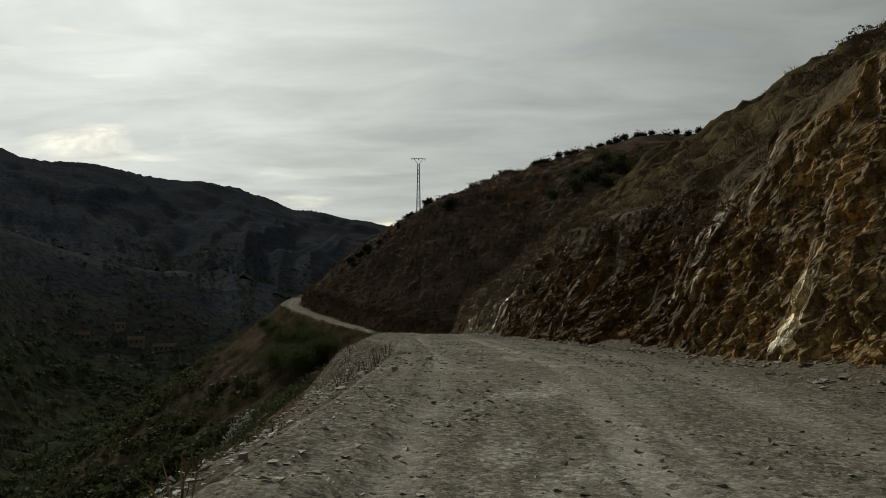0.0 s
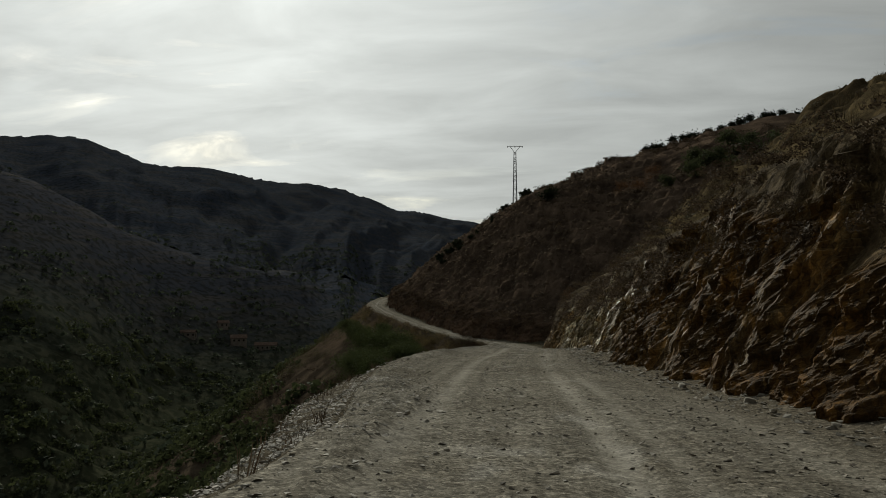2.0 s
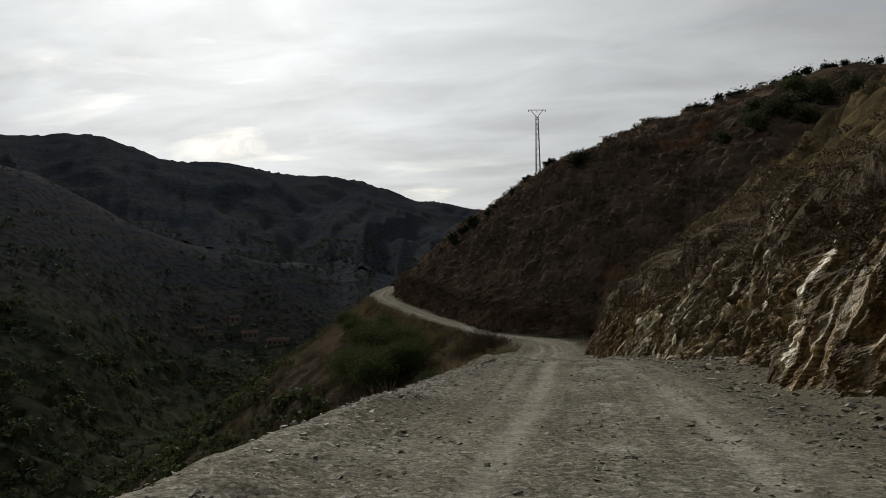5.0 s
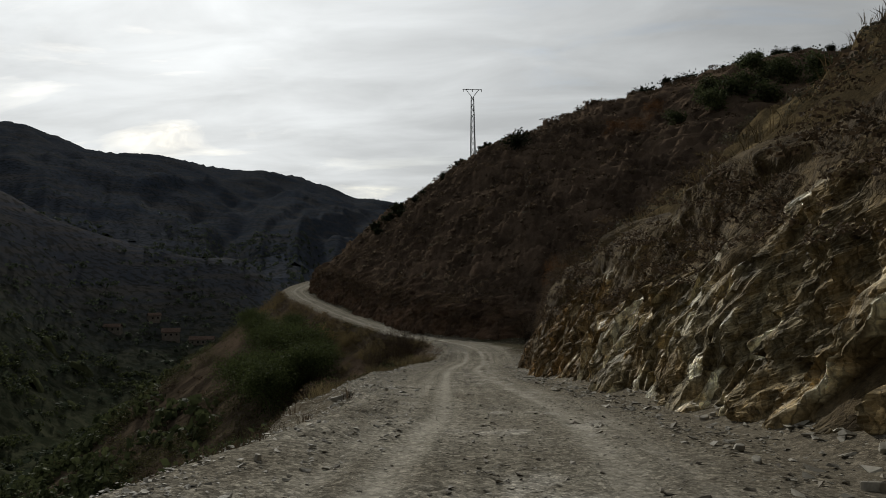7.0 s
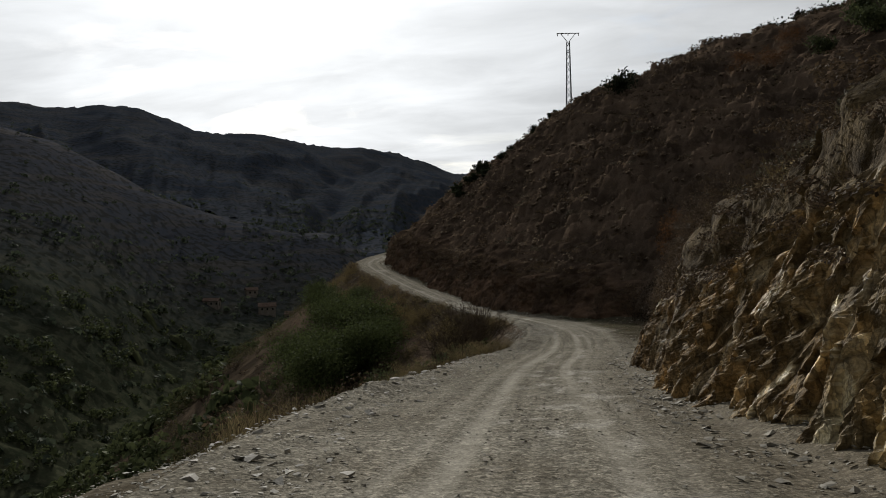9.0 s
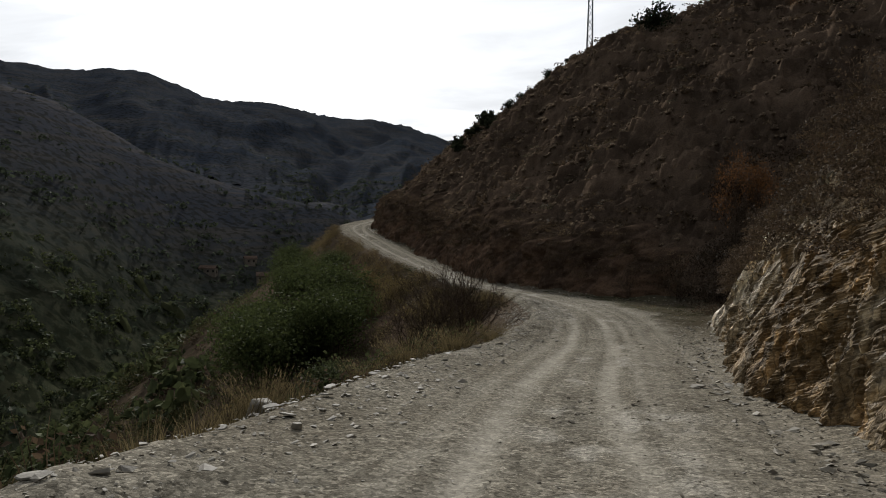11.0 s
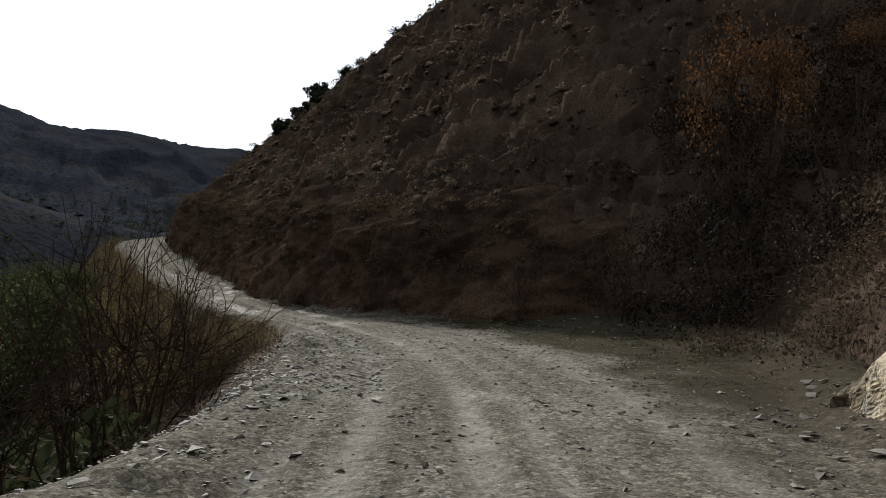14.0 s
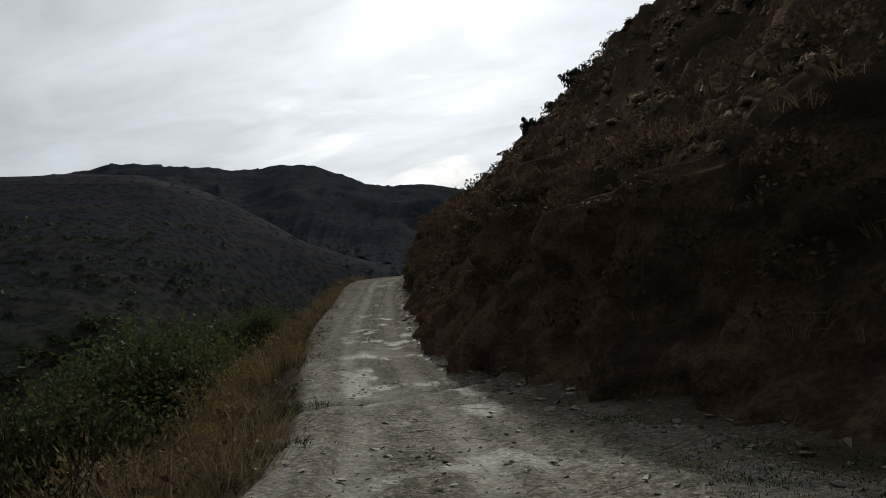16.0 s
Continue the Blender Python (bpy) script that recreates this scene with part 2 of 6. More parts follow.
def rock_material():
    """Schist: brown and ochre skins over grey, with glossy cleavage planes. The mesh tells earth, clean planes and chips apart."""
    m, t, b, pos = material("schist")
    z = nd(t, "ShaderNodeAttribute", attr="soil")
    sep = nd(t, "ShaderNodeSeparateColor")
    t.links.new(z.outputs["Color"], sep.inputs[0])
    soil, clean, chip_tone = sep.outputs[0], sep.outputs[1], sep.outputs[2]
    big, mid = noise_at(t, pos, 0.28), noise_at(t, pos, 1.3)
    lean = noise_at(t, pos, 4.5, 12.0, 0.72, (0.8, 0.75, 1.3), (0.25, 0.0, 0.0))
    grain = noise_at(t, pos, 18.0)
    c = mixc(t, ramp(t, big, [(0.40, 0.0), (0.60, 1.0)]), (0.120, 0.082, 0.040), (0.150, 0.112, 0.066))
    c = mixc(t, ramp(t, mid, [(0.46, 0.0), (0.62, 0.8)]), c, (0.25, 0.155, 0.062))
    c = mixc(t, ramp(t, lean, [(0.36, 0.8), (0.48, 0.0)]), c, (0.045, 0.033, 0.021))
    xyz = nd(t, "ShaderNodeSeparateXYZ")
    t.links.new(pos, xyz.inputs[0])
    reach = nd(t, "ShaderNodeMath", op="MULTIPLY_ADD")
    t.links.new(xyz.outputs["Y"], reach.inputs[0])
    reach.inputs[1].default_value, reach.inputs[2].default_value = 0.0085, 0.1
    bed = mixc(t, 0.12, reach.outputs[0], noise_at(t, pos, 0.35))
    grey = mixc(t, ramp(t, lean, [(0.40, 0.0), (0.60, 1.0)]), (0.085, 0.080, 0.068), (0.34, 0.32, 0.265))
    c = mixc(t, ramp(t, bed, [(0.46, 0.0), (0.51, 0.22), (0.57, 0.25), (0.64, 0.1), (0.74, 0.15), (0.79, 0.4)]), c, grey)
    pale = mixc(t, ramp(t, mid, [(0.42, 0.0), (0.60, 1.0)]), (0.44, 0.405, 0.32), (0.43, 0.335, 0.195))
    c = mixc(t, mixc(t, 1.0, clean, ramp(t, lean, [(0.35, 0.35), (0.55, 0.95)]), "MULTIPLY"), c, pale)
    c = mixc(t, ramp(t, grain, [(0.34, 0.5), (0.55, 0.0)]), c, (0.055, 0.042, 0.027))
    c = mixc(t, 1.0, c, ramp(t, chip_tone, [(0.0, 0.62), (0.7, 1.0), (1.0, 1.4)]), "MULTIPLY")
    c = mixc(t, 1.0, c, ramp(t, bed, [(0.13, (1.7, 1.6, 1.3)), (0.248, (1.5, 1.38, 1.02)), (0.282, (0.7, 0.57, 0.32)), (0.33, (0.64, 0.51, 0.27)), (0.42, (0.68, 0.57, 0.35)), (0.48, (1.1, 1.06, 0.83)), (0.54, (1.5, 1.53, 1.34)),
                                      (0.58, (1.35, 1.4, 1.22)), (0.64, (1.4, 1.33, 1.07)), (0.74, (1.18, 1.1, 0.94)), (0.765, (1.25, 1.18, 1.04)), (0.80, (1.7, 1.66, 1.52)), (0.86, (1.3, 1.26, 1.14))]), "MULTIPLY")
    turf = mixc(t, ramp(t, mid, [(0.4, 0.0), (0.6, 1.0)]), (0.060, 0.043, 0.023), (0.130, 0.096, 0.050))
    turf = mixc(t, ramp(t, grain, [(0.35, 0.7), (0.55, 0.0)]), turf, (0.028, 0.021, 0.013))
    c = mixc(t, soil, c, turf)
    r = mixc(t, clean, ramp(t, lean, [(0.4, 0.85), (0.62, 0.62)]), ramp(t, lean, [(0.40, 0.55), (0.60, 0.30)]))
    r = mixc(t, soil, r, (0.97, 0.97, 0.97))
    dull = nd(t, "ShaderNodeMath", op="MULTIPLY_ADD")
    t.links.new(clean, dull.inputs[0])
    dull.inputs[1].default_value, dull.inputs[2].default_value = 0.38, 0.07
    chips = nd(t, "ShaderNodeTexVoronoi", i_Scale=1.0, i_Randomness=1.0)
    shear = nd(t, "ShaderNodeMapping")
    shear.inputs["Scale"].default_value, shear.inputs["Rotation"].default_value = (11.0, 11.0, 4.5), (0.45, 0.0, 0.0)
    wavy = nd(t, "ShaderNodeVectorMath", op="MULTIPLY_ADD")
    noisy = nd(t, "ShaderNodeTexNoise", i_Scale=3.0, i_Detail=4.0, i_Roughness=0.6)
    t.links.new(pos, noisy.inputs["Vector"])
    t.links.new(noisy.outputs["Color"], wavy.inputs[0])
    wavy.inputs[1].default_value = (0.25, 0.25, 0.25)
    t.links.new(pos, wavy.inputs[2])
    t.links.new(wavy.outputs[0], shear.inputs[0])
    t.links.new(shear.outputs[0], chips.inputs["Vector"])
    tone = nd(t, "ShaderNodeSeparateColor")
    t.links.new(chips.outputs["Color"], tone.inputs[0])
    stand = mixc(t, 0.45, tone.outputs[0], ramp(t, chips.outputs["Distance"], [(0.0, 1.0), (0.8, 0.0)]))
    c = mixc(t, mixc(t, soil, (0.9, 0.9, 0.9), (0.4, 0.4, 0.4)), c, mixc(t, 1.0, c, ramp(t, tone.outputs[1], [(0.0, 0.5), (0.55, 0.95), (0.85, 1.2), (1.0, 1.9)]), "MULTIPLY"))
    cracks = nd(t, "ShaderNodeTexVoronoi", i_Scale=0.62, i_Randomness=1.0)
    cracks.feature = "DISTANCE_TO_EDGE"
    t.links.new(shear.outputs[0], cracks.inputs["Vector"])
    gap = ramp(t, cracks.outputs["Distance"], [(0.0, 0.0), (0.09, 1.0)])
    c = mixc(t, mixc(t, soil, (0.5, 0.5, 0.5), (0.0, 0.0, 0.0)), c, mixc(t, gap, (0.018, 0.013, 0.008), c))
    stand = mixc(t, 0.3, stand, gap)
    finish(t, b, c, r, mixc(t, 0.35, mixc(t, 0.5, lean, grain), stand), 0.9, 0.09, 0.4)
    t.links.new(dull.outputs[0], b.inputs["Specular IOR Level"])
    return m


GROUND, ROAD, ROCK = ground_material(), road_material(), rock_material()


def bank_material():
    """Bare brown earth, overgrown with scrub turf where the mesh says so."""
    m, t, b, pos = material("bank_earth")
    z = nd(t, "ShaderNodeAttribute", attr="soil")
    big, mid, small, grain = (noise_at(t, pos, k) for k in (0.35, 1.1, 3.2, 16.0))
    runs = noise_at(t, pos, 1.0, 6.0, 0.65, (0.45, 0.45, 1.1))
    c = mixc(t, ramp(t, big, [(0.38, 0.0), (0.62, 1.0)]), (0.064, 0.043, 0.030), (0.128, 0.083, 0.056))
    c = mixc(t, ramp(t, runs, [(0.46, 0.0), (0.66, 0.75)]), c, (0.195, 0.138, 0.098))
    c = mixc(t, ramp(t, mid, [(0.36, 0.55), (0.5, 0.0)]), c, (0.040, 0.028, 0.021))
    c = mixc(t, ramp(t, noise_at(t, pos, 0.55), [(0.5, 0.0), (0.6, 0.6)]), c, (0.135, 0.084, 0.052))
    turf = mixc(t, ramp(t, mid, [(0.4, 0.0), (0.62, 1.0)]), (0.052, 0.037, 0.027), (0.118, 0.083, 0.058))
    c = mixc(t, z.outputs["Color"], c, turf)
    c = mixc(t, ramp(t, grain, [(0.35, 0.6), (0.6, 0.0)]), c, (0.026, 0.019, 0.014))
    finish(t, b, c, 0.95, mixc(t, 0.4, mixc(t, 0.7, runs, small), grain), 1.0, 0.18, 0.0)
    return m


BANK = bank_material()


# ---- lie of the land ----
def hash2(i, j, seed):
    v = np.sin(i * 127.1 + j * 311.7 + seed * 74.7) * 43758.5453
    return v - np.floor(v)


def vnoise(x, y, seed=0):
    i, j = np.floor(x), np.floor(y)
    f, g = x - i, y - j
    f, g = f * f * (3 - 2 * f), g * g * (3 - 2 * g)
    a, b = hash2(i, j, seed), hash2(i + 1, j, seed)
    c, d = hash2(i, j + 1, seed), hash2(i + 1, j + 1, seed)
    return (a + (b - a) * f) * (1 - g) + (c + (d - c) * f) * g - 0.5


def fbm(x, y, octaves=5, seed=0, gain=0.5):
    total, amp = 0.0, 1.0
    for k in range(octaves):
        total = total + amp * vnoise(x, y, seed + k * 7)
        x, y, amp = x * 2.03 + 3.1, y * 2.03 - 1.7, amp * gain
    return total


def smooth(a, b, v):
    f = np.clip((v - a) / (b - a), 0, 1)
    return f * f * (3 - 2 * f)


# the track's centre line, x and y
LINE = np.array([(-4, -60), (-2.6, -25), (-1.3, -10), (0.0, 0), (0.7, 10), (0.6, 20), (-0.3, 34), (-0.1, 44), (-0.2, 54), (-1.3, 66),
                 (-2.0, 78), (-1.9, 88), (-2.4, 95), (-4.0, 101), (-6.5, 105.5), (-9.8, 110), (-13.6, 116.1), (-20.3, 127.8), (-26.4, 138.5),
                 (-29.5, 146), (-31, 156), (-31, 180), (-26, 260)], dtype=float)
leg = np.concatenate([[0], np.cumsum(np.hypot(*np.diff(LINE, axis=0).T))])
S = np.arange(0, leg[-1], 0.5)
cx, cy = np.interp(S, leg, LINE[:, 0]), np.interp(S, leg, LINE[:, 1])
for _ in range(40):
    cx[1:-1] = cx[1:-1] * 0.5 + (cx[2:] + cx[:-2]) * 0.25
    cy[1:-1] = cy[1:-1] * 0.5 + (cy[2:] + cy[:-2]) * 0.25
tx, ty = np.gradient(cx), np.gradient(cy)
tl = np.hypot(tx, ty)
tx, ty = tx / tl, ty / tl


def along(pairs):
    """Values given at points y of the track, for every step S of it."""
    ys, vs = zip(*pairs)
    v = np.interp(cy, ys, vs)
    for _ in range(12):
        v[1:-1] = v[1:-1] * 0.5 + (v[2:] + v[:-2]) * 0.25
    return v


road_z = along([(-60, 3.0), (-10, 0.4), (0, 0.0), (10, -0.08), (20, -0.72), (34.5, -1.6), (43.8, -2.26), (50, -2.65), (55.8, -3.28), (70.8, -5.1),
                (76.7, -5.7), (82.8, -6.28), (89, -6.85), (95.7, -6.97), (102, -7.2), (109, -7.3), (125, -6.3), (141, -4.9), (160, -4.0), (260, 2.0)])
left_w = along([(-60, 2.2), (0, 1.65), (6, 1.7), (9, 1.65), (15.5, 1.75), (22, 1.9), (26, 2.5), (32, 3.1), (40, 3.2), (46, 3.0), (51.5, 2.2), (57.5, 2.35), (61.5, 3.0), (66, 3.55), (71, 3.6), (75, 3.15), (81.5, 3.1), (84.5, 2.75),
                (90, 2.5), (95, 1.8), (100, 1.6), (104, 1.1), (110, 1.15), (117, 1.55), (140, 2.0), (260, 2.3)])
right_w = along([(-60, 5.0), (0, 5.0), (18, 5.0), (24, 4.3), (40, 3.5), (54, 3.2), (72, 3.0), (85, 3.1), (91.5, 3.7), (94.5, 4.55), (96, 5.5), (97.5, 6.2), (101, 5.6), (106, 2.6), (111, 2.0), (140, 1.9), (260, 2)])
bank_h = along([(-60, 5), (0, 5), (18, 4.6), (35, 3.8), (54, 4.2), (75, 4.5), (86, 4.2), (91, 2.6), (94.5, 1.6), (96.5, 0.5), (98, 0.4), (101, 1.6), (104, 3.0), (115, 3.2), (135, 3.6), (141, 3.2), (260, 3)])
bank_n = bank_h * 0.34 * fbm(S / 3.1, S * 0 + 4, 3, 61)
steep = along([(-60, 3.2), (94.5, 3.2), (96.5, 1.2), (99, 1.0), (104, 2.6), (260, 3.0)])
grade = along([(-60, 0.70), (88, 0.70), (93, 0.66), (97, 0.50), (101, 0.60), (106, 0.80), (120, 0.81), (132, 0.835), (146, 0.835), (160, 0.8), (260, 0.80)])


brow = along([(-60, 0), (86, 0), (90, 0.32), (94.5, 0.32), (97, 0), (260, 0)])
fall_k = along([(-60, 0.80), (86, 0.80), (93, 0.50), (108, 0.50), (122, 0.75), (260, 0.8)])


shoulder = along([(-60, 0.8), (20, 0.9), (28, 1.2), (36, 0.9), (48, 1.4), (60, 1.4), (80, 0.7), (98, 0.6), (108, 0.2), (260, 0.2)])


def on_track(x, y):
    """The nearest step of the track and the offset from it, to the right."""
    idx = np.empty(x.shape, dtype=int)
    for k in range(0, x.size, 20000):
        d = (x[k:k + 20000, None] - cx) ** 2 + (y[k:k + 20000, None] - cy) ** 2
        idx[k:k + 20000] = d.argmin(1)
    ox, oy = x - cx[idx], y - cy[idx]
    u = np.hypot(ox, oy) * np.sign(ox * ty[idx] - oy * tx[idx])
    return idx, u


def rise(d, idx, full=True):
    """Height of the uphill side over the track, d metres past the foot of the bank."""
    base, k = bank_h[idx], steep[idx]
    h = base + bank_n[idx]
    face = np.minimum(d * k, h)
    back = np.maximum(d - h / k, 0)
    face = face - bank_n[idx] * (1 - np.exp(-back / 2.0))
    g = grade[idx]
    hill = smooth(92, 99, cy[idx])
    back_k = brow[idx] * np.minimum(back, 3.0)
    m1, m2, m3 = 0.92 - 0.19 * hill, 0.72 - 0.22 * hill, 70 - 45 * hill
    soft = np.minimum(back, 9) + m1 * np.clip(back - 9, 0, 18) + m2 * np.clip(back - 27, 0, 33) + m3 * np.log1p(np.maximum(back - 60, 0) / 130)
    return face + g * soft + back_k


AZ = [-180, -60, -10, 0, 3.6, 5.3, 7.5, 8.7, 10.2, 11.6, 12.9, 14.4, 15.1, 15.4, 17.6, 18.3, 20, 21.4, 23.9, 25.9, 28.6, 30.5, 32.2, 34, 35.3, 37.2, 39.4, 42.7, 47, 49.3, 52.2, 53.7, 56.2, 65, 90, 180]
ELEV = [6, 5, 3, 3.5, 3.8, 4.1, 4.4, 4.74, 5.08, 5.15, 5.66, 6.1, 6.45, 6.6, 6.95, 7.1, 7.02, 7.1, 7.75, 7.98, 7.8, 8.3, 9.0, 9.6, 9.75, 9.58, 9.48, 9.7, 9.85, 9.3, 8.85, 8.2, 8.0, 7, 6, 6]


def from_middle(x, y):
    """Distance and direction, in degrees to the left of +y, from the middle of the track."""
    return np.hypot(x, y - 50.0) + 1e-6, np.degrees(np.arctan2(-x, y - 50.0))


def far_land(x, y):
    """The valley on the downhill side, the spur across it and the range behind."""
    r, az = from_middle(x, y)
    top = np.tan(np.radians(np.interp(az, AZ, ELEV)))
    peak = np.interp(az, [-180, -20, 0, 8, 14, 30, 60, 180], [900, 900, 2600, 2400, 2000, 1500, 1300, 900])
    n = fbm(x / 260, y / 260, 6, 3)
    floor = -52 + 10 * fbm(x / 120, y / 120, 4, 9)
    f = np.clip((r - 260) / (peak - 260), 0, 1)
    side = az / 5.5 + 1.1 * fbm(x / 420, y / 420, 3, 14) + r / 900
    spurs = 0.5 - np.abs(fbm(side, r / 1500, 4, 13)) * 2.0
    knobs = fbm(x / 90, y / 90, 4, 17)
    range_z = floor + (top * peak + 50) * f ** 0.9 + (n * 45 + spurs * 60 + knobs * 12 - 12) * f * (1 - f) ** 1.5 * 2.6
    range_z = range_z + f ** 8 * (5.0 * fbm(az / 0.8, az * 0 + 3, 3, 19) - 1.5)
    range_z = np.where(r > peak, floor + top * peak + 50 - (r - peak) * 0.25, range_z)
    # spur across the valley, coming down from the left
    e2 = np.tan(np.radians(np.interp(az, [10, 17, 19.5, 24.5, 28.4, 32, 36, 39.4, 42.8, 50, 60, 75, 100], [-6, -2.4, 0.6, 1.6, 2.2, 3.3, 5.4, 7.1, 7.9, 7.9, 7.0, 6.0, 4])))
    spur_z = e2 * 470 + 1 + n * 8 - np.abs(r - 470) * np.where(r < 470, 0.36, 0.55) + 3.0 * fbm(x / 40, y / 40, 4, 18)
    steps = 4.0 * smooth(0.55, 0.95, (spur_z / 9.0) % 1.0) - 2.0
    spur_z = np.where((az > 5) & (az < 130), spur_z + steps * 0.8, -200)
    return np.maximum(np.maximum(range_z, spur_z), floor), (spur_z >= range_z) & (spur_z > floor)


# swells and hollows of the hill: x, y and height, each about 7 m wide
SWELLS = [(-13, 136, -0.27), (-4, 136, 1.86), (5, 136, 0.55), (-22, 146, 0.18), (-13, 146, -1.41), (-4, 146, 1.54), (14, 146, 0.67), (-22, 157, -1.42),
          (-13, 157, -1.02), (5, 157, 0.17), (23, 157, -1.42), (32, 157, -0.9), (41, 157, 0.8), (23, 168, 0.39), (32, 168, -2.21)]


def ground_z(x, y, sink=True):
    """Height of the ground, and the weights of its zones."""
    shape = x.shape
    x, y = x.ravel(), y.ravel()
    z, across = far_land(x, y)
    zone = np.zeros((x.size, 3))
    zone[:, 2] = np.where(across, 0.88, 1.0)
    near = np.nonzero((x > -420) & (x < 700) & (y > -500) & (y < 700))[0]
    px, py = x[near], y[near]
    idx, u = on_track(px, py)
    zr, wl, wr = road_z[idx], left_w[idx], right_w[idx]
    d = u - wr
    up = zr + rise(np.maximum(d - 0.5 * sink, 0), idx) + np.clip(d - 2, 0, 10) * 0.1 * ((0.9 - 0.55 * smooth(92, 99, cy[idx])) * fbm(px / 3.2, py / 3.2, 4, 21) + 2.2 * fbm(px / 14, py / 14, 3, 5))
    up = up + np.clip(d - 2, 0, 4) * 0.25 * (0.95 * fbm(px / 1.3, py / 1.3, 3, 23) + 0.55 * fbm(px / 0.7, py / 0.7, 2, 24))
    knoll = np.abs(fbm(px / 1.5, py / 1.5, 2, 26)) + 0.45 * np.abs(fbm(px / 0.75, py / 0.75, 2, 27))
    on_hill = smooth(92, 99, cy[idx])
    up = up + np.clip(d - 1.5, 0, 2) * 0.5 * knoll * (0.45 + 0.35 * on_hill)
    ledge = (up + 1.3 * fbm(px / 1.7, py / 1.7, 3, 29)) / 0.95 % 1.0
    up = up + 0.6 * (smooth(0.5, 0.95, ledge) - ledge) * np.clip(d - 1.5, 0, 1) * on_hill
    ledge = (up + 0.7 * fbm(px / 1.1, py / 1.1, 3, 30)) / 0.48 % 1.0
    up = up + 0.42 * (smooth(0.55, 0.95, ledge) - ledge) * np.clip(d - 1.5, 0, 1) * on_hill
    bench = (up + 1.2 * fbm(px / 9, py / 9, 2, 28)) / 2.3 % 1.0
    up = up + 0.75 * (smooth(0.55, 0.95, bench) - bench) * smooth(20, 30, d) * smooth(96, 104, cy[idx])
    up = up - 0.85 * np.maximum(py - 0.33 * px - 170, 0) * smooth(170, 184, py - 0.33 * px)
    for sx, sy, sz in SWELLS:
        up = up + sz * np.exp(-((px - sx) ** 2 + (py - sy) ** 2) / 49.0)
    e = -u - wl
    fall = np.clip(e, 0, None)
    flat_w = shoulder[idx]
    down = zr - 0.3 * np.minimum(fall, flat_w) - fall_k[idx] * np.maximum(fall - flat_w, 0) - 0.14 * smooth(0, 0.6, fall) - 0.36 * smooth(0, 1.2, fall - flat_w) + np.clip(fall, 0, 1) * 0.16 * fbm(px / 0.9, py / 0.9, 3, 33) + np.clip(fall, 0, 12) / 12 * (0.8 * fbm(px / 4, py / 4, 4, 31) + 5.0 * fbm(px / 35, py / 35, 3, 8) * smooth(8, 40, fall))
    down = np.maximum(down, z[near] - 0.35 * np.clip(120 - fall, 0, 120) * 0)
    up = np.maximum(up, z[near])
    zz = np.where(u > wr, up, np.where(u < -wl, down, zr - (0.12 if sink else 0.0)))
    z[near] = zz
    is_dry = smooth(92.0, 86.0, cy[idx]) * (u > wr)
    gone = smooth(150, 320, np.abs(u))
    zone[near, 0] = np.maximum(is_dry, 0.4 * smooth(4.5, 1.5, e) * (u < 0) * smooth(92, 62, cy[idx]))
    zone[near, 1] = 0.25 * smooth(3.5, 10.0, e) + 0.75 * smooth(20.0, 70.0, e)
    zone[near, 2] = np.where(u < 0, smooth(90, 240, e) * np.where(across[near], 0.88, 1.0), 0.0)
    zone[near, 1] = np.where(across[near], zone[near, 1] * smooth(300, 130, e), zone[near, 1])
    return z.reshape(shape), zone


def mesh_object(name, verts, faces, material_, parent=None, flat=True):
    me = bpy.data.meshes.new(name)
    me.from_pydata([], [], [])
    verts, faces = np.asarray(verts, dtype=np.float32), np.asarray(faces, dtype=np.int32)
    n = faces.shape[1]
    me.vertices.add(len(verts))
    me.vertices.foreach_set("co", verts.ravel())
    me.loops.add(faces.size)
    me.loops.foreach_set("vertex_index", faces.ravel())
    me.polygons.add(len(faces))
    me.polygons.foreach_set("loop_start", np.arange(0, faces.size, n, dtype=np.int32))
    me.update(calc_edges=True)
    me.polygons.foreach_set("use_smooth", np.full(len(faces), not flat, dtype=bool))
    me.materials.append(material_)
    ob = new(name, me)
    if parent:
        ob.parent = parent
    return ob


def grid_faces(rows, cols):
    i = np.arange(rows * cols).reshape(rows, cols)
    return np.stack([i[:-1, :-1], i[:-1, 1:], i[1:, 1:], i[1:, :-1]], -1).reshape(-1, 4)


def paint(ob, name, values):
    a = ob.data.attributes.new(name, "FLOAT_COLOR", "POINT")
    full = np.ones((len(values), 4), dtype=np.float32)
    full[:, :values.shape[1]] = values
    a.data.foreach_set("color", full.ravel())


def spread(lo, hi, step, reach_lo, reach_hi, rate=1.09):
    """Coordinates: even between lo and hi, wider and wider beyond."""
    mid = list(np.arange(lo, hi + step, step))
    a, k = [mid[0]], step
    while a[-1] > reach_lo:
        k *= rate
        a.append(a[-1] - k)
    b, k = [mid[-1]], step
    while b[-1] < reach_hi:
        k *= rate
        b.append(b[-1] + k)
    return np.array(a[:0:-1] + mid + b[1:])


